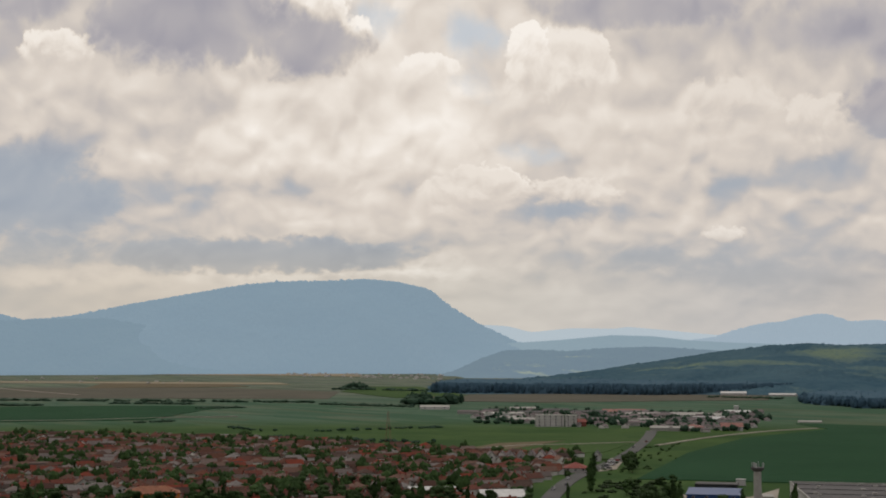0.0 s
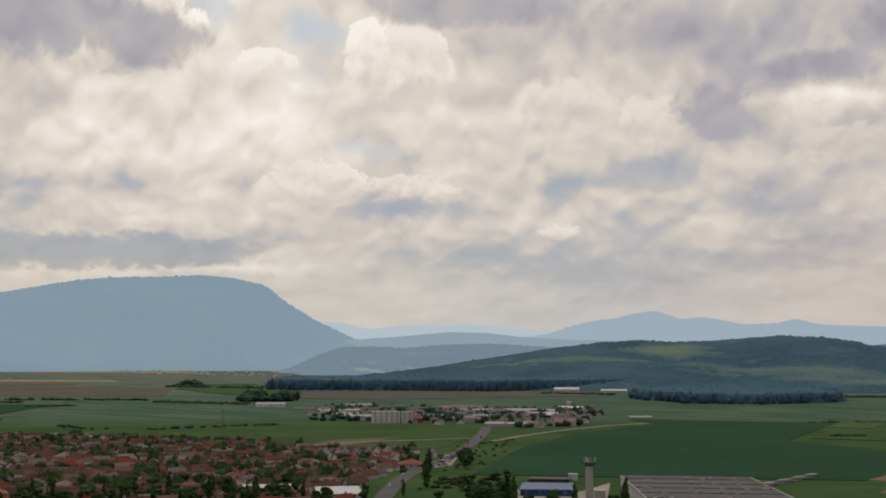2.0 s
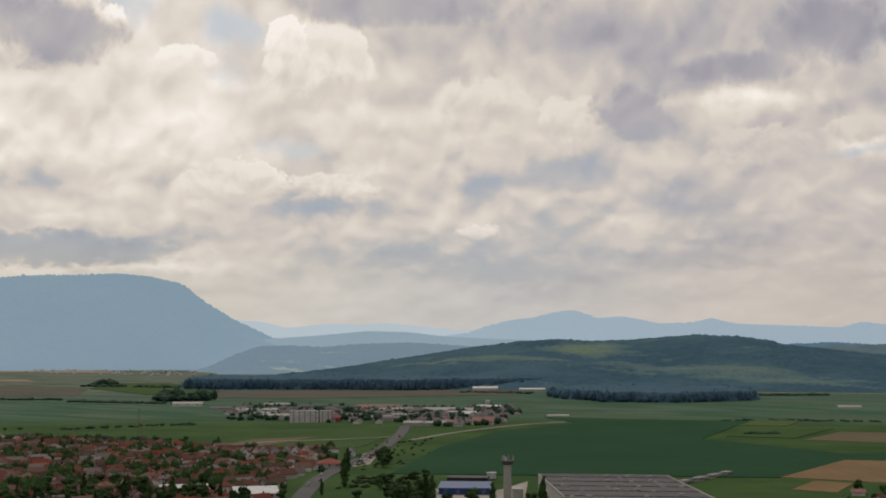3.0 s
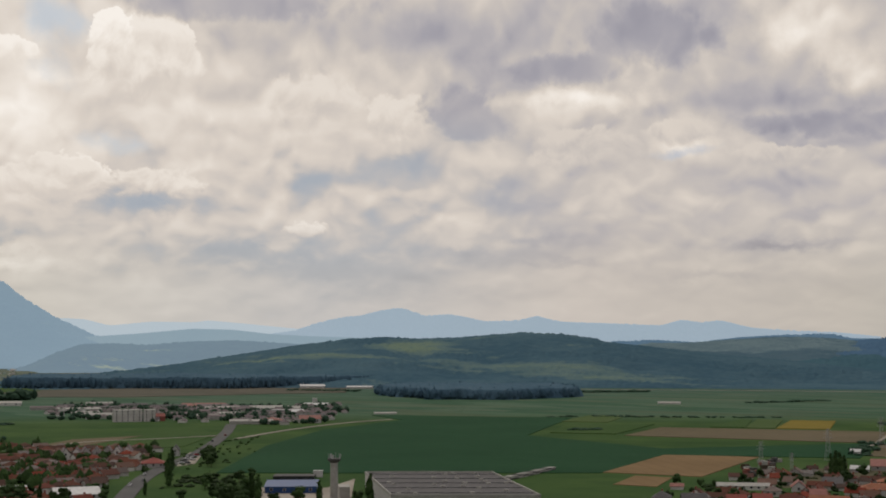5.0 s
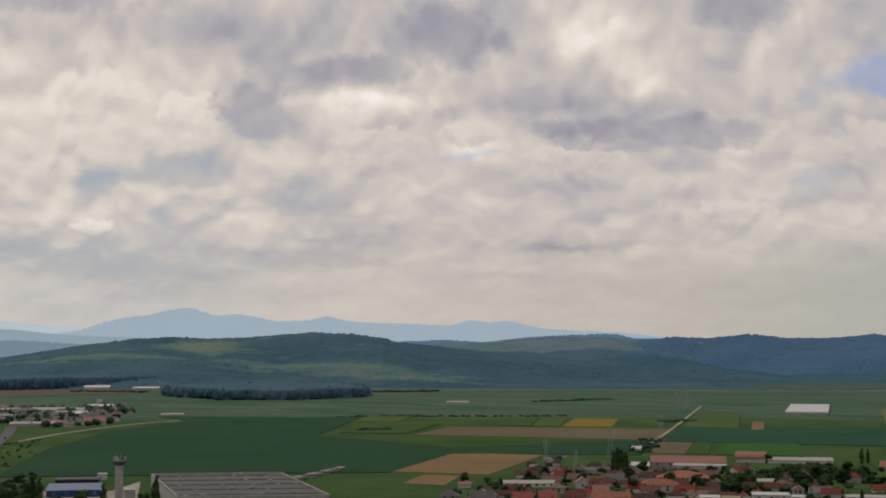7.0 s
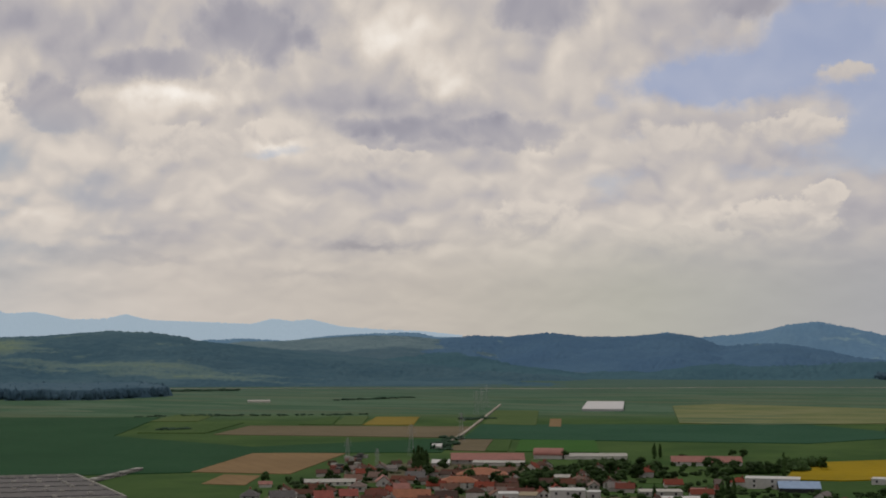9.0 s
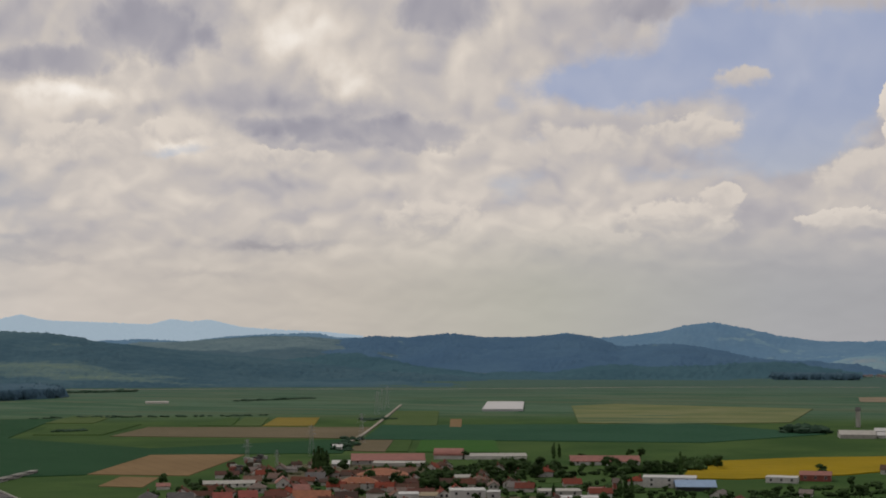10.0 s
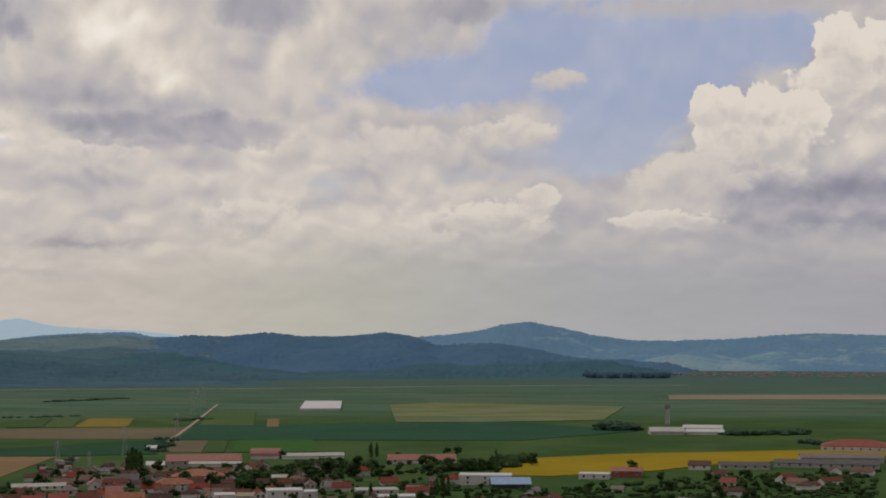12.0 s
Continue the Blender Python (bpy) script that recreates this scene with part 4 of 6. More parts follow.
def crown_mesh(shape, h, rng):
    bm = bmesh.new()
    if shape == "poplar":
        for i in range(11):
            t = i / 10
            r = h * (0.075 + 0.07 * math.sin(math.pi * min(1, t * 0.9 + 0.1))) * (1.0 - 0.45 * t)
            c = (rng.uniform(-0.03, 0.03) * h, rng.uniform(-0.03, 0.03) * h, h * (0.12 + 0.84 * t))
            clump(bm, c, r, 1.5, rng)
            leaves(bm, c, r * 1.1, 10, 0.035 * h, rng)
    elif shape == "conifer":
        for i in range(9):
            t = i / 8
            r = h * 0.22 * (1.03 - t)
            for k in range(6):
                a = k * 1.047 + i * 0.5
                tip = Vector((math.cos(a) * r, math.sin(a) * r, h * (0.10 + 0.80 * t)))
                top = Vector((0, 0, h * (0.22 + 0.80 * t)))
                side = Vector((-math.sin(a), math.cos(a), 0)) * r * 0.6
                v = [bm.verts.new(q) for q in (top, tip - side - Vector((0, 0, 0.03 * h)), tip * 1.15 - Vector((0, 0, 0.05 * h)), tip + side - Vector((0, 0, 0.03 * h)))]
                bm.faces.new(v)
        clump(bm, (0, 0, h * 0.4), h * 0.10, 3.0, rng)
    else:
        n = 9
        for i in range(n):
            a = i * 2.4
            q = h * 0.30 * math.sqrt((i + 0.3) / n)
            c = (q * math.cos(a), q * math.sin(a), h * (0.52 + 0.22 * rng.uniform(-1, 1) + 0.16 * (1 - i / n)))
            r = h * rng.uniform(0.15, 0.24)
            clump(bm, c, r, 0.85, rng)
            leaves(bm, c, r, 14, 0.045 * h, rng)
    return bm


def trunk_mesh(h, shape):
    bm = bmesh.new()
    top = h * (0.8 if shape != "broad" else 0.55)
    tube(bm, (0, 0, -0.4), (0, 0, top), h * 0.028, h * 0.012, 7)
    if shape == "broad":
        for k in range(4):
            a = k * 1.7
            tube(bm, (0, 0, h * 0.28), (h * 0.2 * math.cos(a), h * 0.2 * math.sin(a), h * 0.55), h * 0.014, h * 0.006, 5)
    return bm


rng = random.Random(4)
KINDS = []
for shape, name, cat, label, count in (("broad", "broadleaf_tree", "tree", "dark green broadleaf tree in the town gardens", 5),
                                       ("poplar", "poplar_tree", "tree", "tall narrow dark green poplar", 2),
                                       ("conifer", "conifer_tree", "tree", "dark green pointed conifer beside the houses", 2)):
    for i in range(count):
        h = 10.0
        ob = thing(name, pose(0, 0, 0), label, cat, "trees of the settlement")
        part("trunk", trunk_mesh(h, shape), "bark", ob)
        part("crown", crown_mesh(shape, h, rng), "leaf", ob, smooth=False)
        KINDS.append((shape, ob))
used = set()


def tree(p, h, shape="broad"):
    """A tree of height h at p; the first of each kind is the model itself."""
    opts = [i for i, k in enumerate(KINDS) if k[0] == shape]
    i = rng.choice(opts)
    m = pose(p[0], p[1], 0, rz=rng.uniform(0, 360)) @ Matrix.Diagonal((h / 10 * rng.uniform(0.85, 1.2), h / 10 * rng.uniform(0.85, 1.2), h / 10, 1))
    if i not in used:
        used.add(i)
        KINDS[i][1].matrix_basis = m
        return KINDS[i][1]
    ob = KINDS[i][1]
    keep, ob.scale = ob.scale.copy(), (1, 1, 1)
    made = copy_thing(ob, m)
    ob.scale = keep
    return made


def inside(p, poly):
    hit = False
    for (x1, y1), (x2, y2) in zip(poly, poly[1:] + poly[:1]):
        if (y1 > p[1]) != (y2 > p[1]) and p[0] < (x2 - x1) * (p[1] - y1) / (y2 - y1) + x1:
            hit = not hit
    return hit


def scatter(poly, n, rng_):
    xs, ys = [p[0] for p in poly], [p[1] for p in poly]
    out = []
    for _ in range(n * 12):
        if len(out) >= n:
            break
        p = (rng_.uniform(min(xs), max(xs)), rng_.uniform(min(ys), max(ys)))
        if inside(p, poly):
            out.append(p)
    return out


ICO = None


def shrubs(name, spots, label, category, mat="leaf", lumps=4, smooth=False):
    """Many bushes or far trees in one object: uneven lumps, three to a bush. spots: (x, y, height, width)."""
    global ICO
    if ICO is None:
        bm_ = bmesh.new()
        bmesh.ops.create_icosphere(bm_, subdivisions=1, radius=1.0)
        bm_.verts.ensure_lookup_table()
        ICO = ([v.co.copy() for v in bm_.verts], [[v.index for v in f.verts] for f in bm_.faces])
        bm_.free()
    verts, faces = [], []
    for x, y, h, wd in spots:
        for k in range(lumps):
            cx, cy = x + rng.uniform(-0.5, 0.5) * wd, y + rng.uniform(-0.5, 0.5) * wd
            r = wd * rng.uniform(0.35, 0.6)
            hz = h * rng.uniform(0.30, 0.52)
            o = len(verts)
            turn = rng.uniform(0, 6.28)
            cs, sn = math.cos(turn), math.sin(turn)
            for v in ICO[0]:
                q = rng.uniform(0.7, 1.25)
                verts.append((cx + (v.x * cs - v.y * sn) * r * q, cy + (v.x * sn + v.y * cs) * r * q, hz + v.z * hz * rng.uniform(0.75, 1.25)))
            faces.extend([tuple(i + o for i in f) for f in ICO[1]])
    me = bpy.data.meshes.new(name)
    me.from_pydata(verts, [], faces)
    me.materials.append(M[mat])
    me.polygons.foreach_set("use_smooth", [smooth] * len(faces))
    return tagged(new(name, me), label, category, kind="stuff")


def hedge(name, a, b, n, h, wd, label, jitter=6.0, mat="leaf_far", category="hedge"):
    A, B = Vector(a), Vector(b)
    s = Vector((-(B - A).y, (B - A).x)).normalized()
    out = []
    for i in range(n):
        p = A.lerp(B, rng.random()) + s * rng.gauss(0, jitter)
        out.append((p.x, p.y, h * rng.uniform(0.35, 0.8), wd * rng.uniform(0.5, 1.0)))
    return shrubs(name, out, label, category, mat)


# ---------------------------------------------------------------- factory district
hall = building("factory_hall", "large white factory hall with a flat grey patched roof", "factory", (-281.1, 668.8), (-213.9, 693.4), 124, 9.0, "flat", 0.4, "grey", "white", exact=True)
for k in range(5):
    bm = bmesh.new()
    box(bm, -35.0, -50 + k * 25, 9.4, 35.0, -49.2 + k * 25, 9.75)
    part("roof_seam", bm, "dark", hall, "dark raised seam across the roof")
for k in range(26):
    bm = bmesh.new()
    x, y = rng.uniform(-32, 32), rng.uniform(-58, 58)
    box(bm, x - 1.1, y - 0.9, 9.4, x + 1.1, y + 0.9, 10.2)
    part("rooflight", bm, "concrete", hall, "small pale rooflight")
bm = bmesh.new()
for x0, x1, y0, y1 in ((-36, 36, -62.4, -61.8), (-36, 36, 61.8, 62.4), (-36, -35.4, -62.4, 62.4), (35.4, 36, -62.4, 62.4)):
    box(bm, x0, y0, 8.6, x1, y1, 10.1)
part("parapet", bm, "concrete", hall)
for x, wd in ((-16, 12), (12, 5), (26, 6)):
    bm = bmesh.new()
    box(bm, x - wd / 2, -62.7, 0, x + wd / 2, -61.9, 5.0)
    part("loading_door", bm, "dark", hall, "dark loading door")
# its side walls run askew to the front
for piece in hall.children:
    piece.data.transform(Matrix(((1, -0.153, 0, 0), (0, 1, 0, 0), (0, 0, 1, 0), (0, 0, 0, 1))))

x, y = (-321.2, 714)
tower = thing("water_tower", pose(x, y, 0), "slender grey concrete water tower with a lattice head", "tower")
bm = bmesh.new()
tube(bm, (0, 0, -0.5), (0, 0, 20.6), 2.1, 1.9, 16)
part("shaft", bm, "concrete", tower)
bm = bmesh.new()
tube(bm, (0, 0, 20.5), (0, 0, 21.9), 2.0, 3.4, 16)
tube(bm, (0, 0, 21.9), (0, 0, 22.7), 3.4, 3.4, 16)
part("head", bm, "grey", tower, "dark tank head")
for k in range(7):
    a = k * math.tau / 7
    bm = bmesh.new()
    tube(bm, (2.9 * math.cos(a), 2.9 * math.sin(a), 22.6), (2.9 * math.cos(a), 2.9 * math.sin(a), 24.6 + (k % 3) * 0.5), 0.12, 0.10, 5)
    part("post", bm, "metal", tower)
for a in (0.6, 2.6, 4.9):
    bm = bmesh.new()
    box(bm, -0.5, -0.15, 0, 0.5, 0.15, 2.2)
    panel = part("antenna", bm, "sheet_white", tower, "pale antenna panel")
    panel.matrix_basis = pose(3.2 * math.cos(a), 3.2 * math.sin(a), 22.7, rz=math.degrees(a) + 90)

building("warehouse", "low building with a bright blue sheet roof and wall", "warehouse", (-374.7, 740.6), (-350, 754.9), 26, 5.2, "shed", 1.6, "blue", "blue", 1, 7)
building("shed", "long dark shed behind the blue warehouse", "shed", (-402.1, 805.6), (-378.6, 813.2), 14, 4.0, "flat", 0.5, "grey", "dark")
building("plant_room", "white cube-shaped plant room", "building", (-391.4, 839.2), (-386.2, 840.9), 5, 5.0, "flat", 0.3, "sheet_white", "white")
building("annex", "grey annex at the foot of the tower", "building", (-325, 729.8), (-319.9, 731.5), 14, 8.5, "flat", 0.4, "concrete", "concrete")
building("yard_shed", "pale low yard shed beside the warehouse", "shed", (-369.9, 757.9), (-354.1, 769.5), 8, 2.6, "flat", 0.2, "sheet_white", "wall")
building("yard_shed", "pale low yard shed among the trees", "shed", (-389.7, 745.1), (-383.8, 747.1), 9, 3.0, "gable", 1.2, "sheet_white", "wall")
slab("factory_yard", [(-349.3, 672.8), (-395.9, 769.2), (-356.3, 782), (-362.8, 837), (-301.4, 688.4)], 0.12, "dirt", "pale gravel yard round the warehouse", "yard")

# stacked concrete elements at the edge of the meadow
a, b = Vector((-274.5, 865.7)), Vector((-268.3, 936.9))
d = b - a
for i in range(9):
    p = a + d * (i + 0.5) / 9
    stack = thing("concrete_stack", pose(p.x, p.y, 0, rz=math.degrees(math.atan2(d.y, d.x)) + rng.uniform(-6, 6)), "grey stack of concrete slabs in the grass", "slab stack", "stacks at the meadow's edge")
    for k in range(3):
        bm = bmesh.new()
        o = rng.uniform(-0.6, 0.6)
        box(bm, -5.6 + o, -2.4, 0.7 * k, 5.6 + o, 2.4, 0.7 * k + 0.6)
        part("slab", bm, "concrete" if (i + k) % 3 else "grey", stack)

# ---------------------------------------------------------------- the town
TOWN = [(-664.8, 471.1), (-1215.1, 859.3), (-1071.6, 952.8), (-948.9, 990.3), (-830.1, 991.1), (-722.6, 975.9), (-650.7, 966.9), (-614.6, 1008), (-607.5, 1035.9), (-510.8, 834.6), (-443.5, 700.8), (-412.7, 638.8)]
SPECIAL = []


def special(ob, r):
    SPECIAL.append((ob.location.x, ob.location.y, r))
    return ob


special(building("apartment_house", "large orange rendered house with a hipped orange roof", "house", (-609.6, 551.3), (-592.4, 574.3), 15, 7.5, "hip", 4.2, "orange_tile", "orange", 2, 4.2, 2), 22)
special(building("hall", "long white hall with a pale sheet roof", "hall", (-462.2, 672.4), (-441.3, 683.6), 30, 4.5, "gable", 3.0, "sheet_white", "white", 1, 6), 24)
special(building("hall", "low white hall with a pale sheet roof in the town", "hall", (-519.6, 682.5), (-496.1, 695.1), 12, 3.5, "gable", 2.0, "sheet_white", "white", 1, 5), 18)
special(building("villa", "grey-white villa with a hipped roof", "house", (-654.7, 562.2), (-645.5, 576.6), 13, 7.0, "hip", 3.0, "tile", "white", 2, 4), 15)
special(building("garage_block", "pale blue flat-roofed block behind the trees", "building", (-567.5, 581.9), (-559.4, 587.8), 14, 5.0, "flat", 0.3, "pale_blue", "white", 1, 4), 12)
for k in range(7):
    A, B = Vector((-606.2, 887.9)), Vector((-573.8, 927.4))
    p, q = A.lerp(B, k / 7 + 0.005), A.lerp(B, (k + 0.9) / 7)
    special(building("row_house", "white gabled row house with a dull brown roof", "house", p, q, 11, 7.5, "gable", 4.6, "far_roof", "wall", 2, 4, 1, "row of gabled houses", turn=True), 9)
special(building("white_house", "white gabled house with a dark roof beside the road", "house", (-556.5, 951.1), (-551.6, 954.3), 11, 6, "gable", 4.5, "grey", "white", 2, 4, turn=True), 10)
special(building("red_roof_house", "house with a bright red hipped roof near the road", "house", (-523.3, 857.3), (-510.7, 865.4), 16, 4.5, "hip", 4, "red_tile", "wall", 1, 4), 13)

# six kinds of town house
PLANS = ((10, 7.5, 2.8, "gable", 2.4), (12, 7, 2.6, "gable", 2.2), (9.5, 8.5, 3.2, "hip", 2.2), (10, 7, 2.5, "gable", 2.6), (14, 6, 2.5, "gable", 1.9), (9, 8.5, 3.8, "hip", 2.3),
         (6.5, 5, 2.2, "gable", 1.6), (11, 8, 3.0, "gable", 2.7))
HOUSES = []
for L, W, H, kind, rise in PLANS:
    ob = thing("town_house", pose(0, 0, 0), "town house with a weathered reddish tiled roof among gardens", "house", "houses of the town")
    part("wall", wall_mesh(kind, L, W, H, rise), "wall", ob)
    part("roof", roof_mesh(kind, L, W, H, rise), "tile", ob)
    bm = bmesh.new()
    box(bm, L * 0.18, -0.4 + W * 0.12, H + rise * 0.3, L * 0.18 + 0.8, 0.4 + W * 0.12, H + rise + 0.8)
    part("chimney", bm, "brick", ob)
    bm = bmesh.new()
    box(bm, -L / 2 - 0.05, -W * 0.28, 1.0, -L / 2 + 0.1, -W * 0.28 + 1.3, 2.4)
    part("window", bm, "dark", ob)
    bm = bmesh.new()
    box(bm, -L / 2 - 0.05, W * 0.12, 1.0, -L / 2 + 0.1, W * 0.12 + 1.3, 2.4)
    part("window", bm, "dark", ob)
    HOUSES.append(ob)
placed, far_spots, garden = 0, [], []
road_pts = [(p.x, p.y) for p in road_line]
c, s = math.cos(radians(58)), math.sin(radians(58))
cells = []
for i in range(-85, 85):
    for j in range(-85, 85):
        u = i * 10.5 + (j % 2) * 4
        v = j * 14.0 + 3.0 * math.sin(i * 0.35)
        u, v = u + rng.uniform(-4, 4), v + rng.uniform(-5, 5)
        x, y = -720 + u * c - v * s, 880 + u * s + v * c
        cells.append((math.hypot(x, y), x, y, i, j))
cells.sort()
for dist, x, y, i, j in cells:
    if dist < 780 or not inside((x, y), TOWN):
        continue
    if any(math.hypot(x - a, y - b) < r for a, b, r in SPECIAL) or min(math.hypot(x - a, y - b) for a, b in road_pts) < 15:
        continue
    if rng.random() < 0.10 + 0.34 * (noise.noise(Vector((x / 45, y / 45, 1.0))) > 0.1):
        garden.extend([(x + rng.uniform(-6, 6), y + rng.uniform(-6, 6)) for _ in range(3)])
        continue
    yaw = 58 + rng.choice((0, 90, 0, 180)) + rng.uniform(-7, 7)
    k = rng.randrange(len(PLANS))
    m = pose(x, y, 0, rz=yaw)
    if placed < len(HOUSES):
        HOUSES[placed].matrix_basis = m
    elif placed < 300:
        copy_thing(HOUSES[k], m)
    else:
        far_spots.append((m, k))
    placed += 1
    for _ in range(2):
        if rng.random() < 0.8:
            garden.append((x + rng.uniform(-11, 11), y + rng.uniform(-11, 11)))

# the houses farther back, too many and too small to be told apart
bw = bmesh.new()
for m, k in far_spots:
    L, W, H, kind, rise = PLANS[k]
    for src, idx in ((wall_mesh(kind, L, W, H, rise), 0), (roof_mesh(kind, L, W, H, rise), 1)):
        src.verts.index_update()
        vs = [bw.verts.new(m @ v.co) for v in src.verts]
        for f in src.faces:
            g = bw.faces.new([vs[v.index] for v in f.verts])
            g.material_index = idx
        src.free()
tagged(finish("far_town_houses", bw, ["wall", "tile"]), "far rows of town houses with reddish roofs", "houses", kind="stuff")

garden.sort(key=lambda p: math.hypot(*p))
for p in garden[:150]:
    r = rng.random()
    if r < 0.86:
        tree(p, rng.uniform(5.0, 9.5))
    elif r < 0.93:
        tree(p, rng.uniform(8, 12), "conifer")
    else:
        tree(p, rng.uniform(10, 15), "poplar")
shrubs("garden_trees", [(x, y, rng.uniform(5.0, 9.5), rng.uniform(3.5, 6.5)) for x, y in garden[150:] if rng.random() < (0.5 if noise.noise(Vector((x / 38, y / 38, 4.0))) > 0.08 else 0.10)], "dark green garden trees between the far houses", "trees")
shrubs("garden_shrubs", [(x + rng.uniform(-8, 8), y + rng.uniform(-8, 8), rng.uniform(1.5, 4.0), rng.uniform(2, 4)) for x, y in scatter(TOWN, 320, rng)],
       "dark green garden shrubs between the houses", "shrubs")

# dark trees at the near edge of the town and beside the road
for t in ([(-376.4, 651.4), (-465.4, 788.7), (-518.9, 935.6), (-457.3, 849.9), (-416.1, 804.7), (-342.3, 662.4)], [(-375.1, 651.8), (-440, 797), (-421.1, 818), (-343.7, 662)], [(-534, 566.1), (-611.5, 662.6), (-549.1, 707.9), (-468.6, 613.6)]):
    for p in scatter(t, 11, rng):
        if min(math.hypot(p[0] - a, p[1] - b) for a, b in road_pts) > 14:
            tree(p, rng.uniform(6, 12))
for q, h in (((-445.7, 759.7), 19), ((-496.3, 849.9), 15), ((-367.2, 710.4), 14), ((-326.4, 706.8), 12), ((-299.4, 710.1), 16), ((-356.4, 697), 15), ((-432.8, 712.6), 9)):
    tree(q, h, "poplar")
for q in ((-416.4, 749.3), (-386.8, 704), (-390.7, 720.2), (-393.3, 737.7), (-334.1, 698.9), (-345.2, 692.5), (-307.4, 713)):
    tree(q, rng.uniform(7, 10))
hedge("roadside_bushes", (-493.7, 850.1), (-602.2, 1151.2), 70, 2.4, 2.6, "bushes along the verge of the main road", 9, "leaf")
hedge("roadside_bushes_low", (-457.5, 791.3), (-424, 802.1), 50, 3.5, 4.5, "bushes in the rough meadow beside the road", 22, "leaf")

# cars on the road
def car(p, yaw, paint):
    ob = thing("car", pose(p[0], p[1], 0.35, rz=yaw), {"car_white": "white", "car_red": "red", "car_grey": "dark grey"}[paint] + " car on the asphalt road", "car", "cars on the road")
    bm = bmesh.new()
    v = box(bm, -2.2, -0.88, 0.35, 2.2, 0.88, 0.95)
    bmesh.ops.bevel(bm, geom=bm.edges[:], offset=0.12, segments=2, affect="EDGES")
    part("body", bm, paint, ob)
    bm = bmesh.new()
    v = box(bm, -1.5, -0.8, 0.92, 1.0, 0.8, 1.5)
    for q in v[4:]:
        q.co.x *= 0.72
        q.co.y *= 0.85
    part("cabin", bm, "dark", ob, "dark glazed cabin")
    bm = bmesh.new()
    box(bm, -1.05, -0.68, 1.5, 0.7, 0.68, 1.56)
    part("roof", bm, paint, ob)
    for x in (-1.35, 1.35):
        for y in (-0.88, 0.88):
            bm = bmesh.new()
            tube(bm, (x, y - 0.1, 0.32), (x, y + 0.1, 0.32), 0.32, 0.32, 12)
            wheel = part("wheel", bm, "rubber", ob)
            bm = bmesh.new()
            tube(bm, (x, y - 0.12, 0.32), (x, y + 0.12, 0.32), 0.18, 0.18, 10)
            part("rim", bm, "metal", wheel, "bright metal rim")
    return ob


for k, (i, side, paint) in enumerate(((14, 2.6, "car_white"), (18, -2.6, "car_grey"), (25, 2.6, "car_white"), (33, -2.6, "car_red"), (38, 2.6, "car_grey"),
                                      (46, 2.6, "car_white"), (52, -2.6, "car_white"), (60, 2.6, "car_grey"), (66, -2.6, "car_red"))):
    if i + 1 < len(road_line):
        p, q = road_line[i], road_line[i + 1]
        d = (q - p).normalized()
        car((p.x - d.y * side, p.y + d.x * side), math.degrees(math.atan2(d.y, d.x)), paint)

slab("parking_lot", [(-508.9, 877.3), (-561.6, 986.9), (-552.7, 992.7), (-507.7, 899.8)], 0.25, "dirt", "pale parking lot beside the main road", "parking lot")
for i, q in enumerate(((-515.5, 894.8), (-523, 912.5), (-530.7, 930.9), (-541.7, 954.4), (-541.6, 960.8), (-523.5, 923.8), (-511.9, 897.1))):
    car(q, 30 + 7 * i, ("car_white", "car_grey", "car_white", "car_white", "car_red", "car_white", "car_grey")[i])

# ---------------------------------------------------------------- the village across the fields
V2 = "houses of the far village"
building("apartment_block", "long white apartment block of the far village", "apartment block", (-836.1, 1315.2), (-813.5, 1333.2), 14, 16, "flat", 0.5, "concrete", "wall", 4, 5)
building("apartment_block", "short white apartment block of the far village", "apartment block", (-812.4, 1333.5), (-801, 1337.2), 14, 16, "flat", 0.5, "concrete", "wall", 4, 5)
building("brick_house", "red brick house beside the white blocks", "house", (-807.5, 1345.8), (-796.6, 1349.4), 16, 7, "gable", 3, "red_tile", "brick", 2, 6)
building("works", "low pinkish works building of the far village", "works", (-994.7, 1452.2), (-947.6, 1467.5), 40, 6, "flat", 0.5, "concrete", "wall", 1, 12)
building("works", "long low grey works building", "works", (-1177.5, 1569.7), (-1150.7, 1597.7), 30, 5, "gable", 2, "concrete", "wall", 1, 12)
building("barn", "long barn with a pale sheet roof", "barn", (-810.7, 1566.3), (-779.4, 1590.6), 22, 5, "gable", 3, "concrete", "wall", 0, group="barns of the far village")
building("barn", "long barn with a pale sheet roof", "barn", (-745.8, 1494.4), (-723.9, 1527.1), 20, 4.5, "gable", 3, "sheet_white", "wall", 0, group="barns of the far village")
building("barn", "long barn with a pale sheet roof", "barn", (-771.5, 1579.1), (-756.6, 1583.9), 18, 5, "gable", 3, "concrete", "wall", 0, group="barns of the far village")
building("barn", "long barn with a pale sheet roof", "barn", (-790.5, 1661), (-766.6, 1684.3), 22, 5, "gable", 2.5, "sheet_white", "wall", 0, group="barns of the far village")
building("barn", "low white barn at the edge of the green crops", "barn", (-639.6, 1528.9), (-635.1, 1582.3), 10, 2, "gable", 1.2, "concrete", "wall", 0, group="barns of the far village")
building("pink_house", "pink house with a low reddish roof", "house", (-682.6, 1344.3), (-663.5, 1350.5), 20, 5, "hip", 3, "rust", "wall", 1, 6, group=V2)
building("pink_house", "pink gabled house at the field's edge", "house", (-647.5, 1355.7), (-635.6, 1380.4), 18, 6, "gable", 4, "rust", "white", 1, 6, group=V2)
building("works", "long reddish works hall beyond the road", "works", (-915.2, 1590.2), (-879.1, 1632.2), 30, 5, "gable", 3, "rust", "wall", 0)
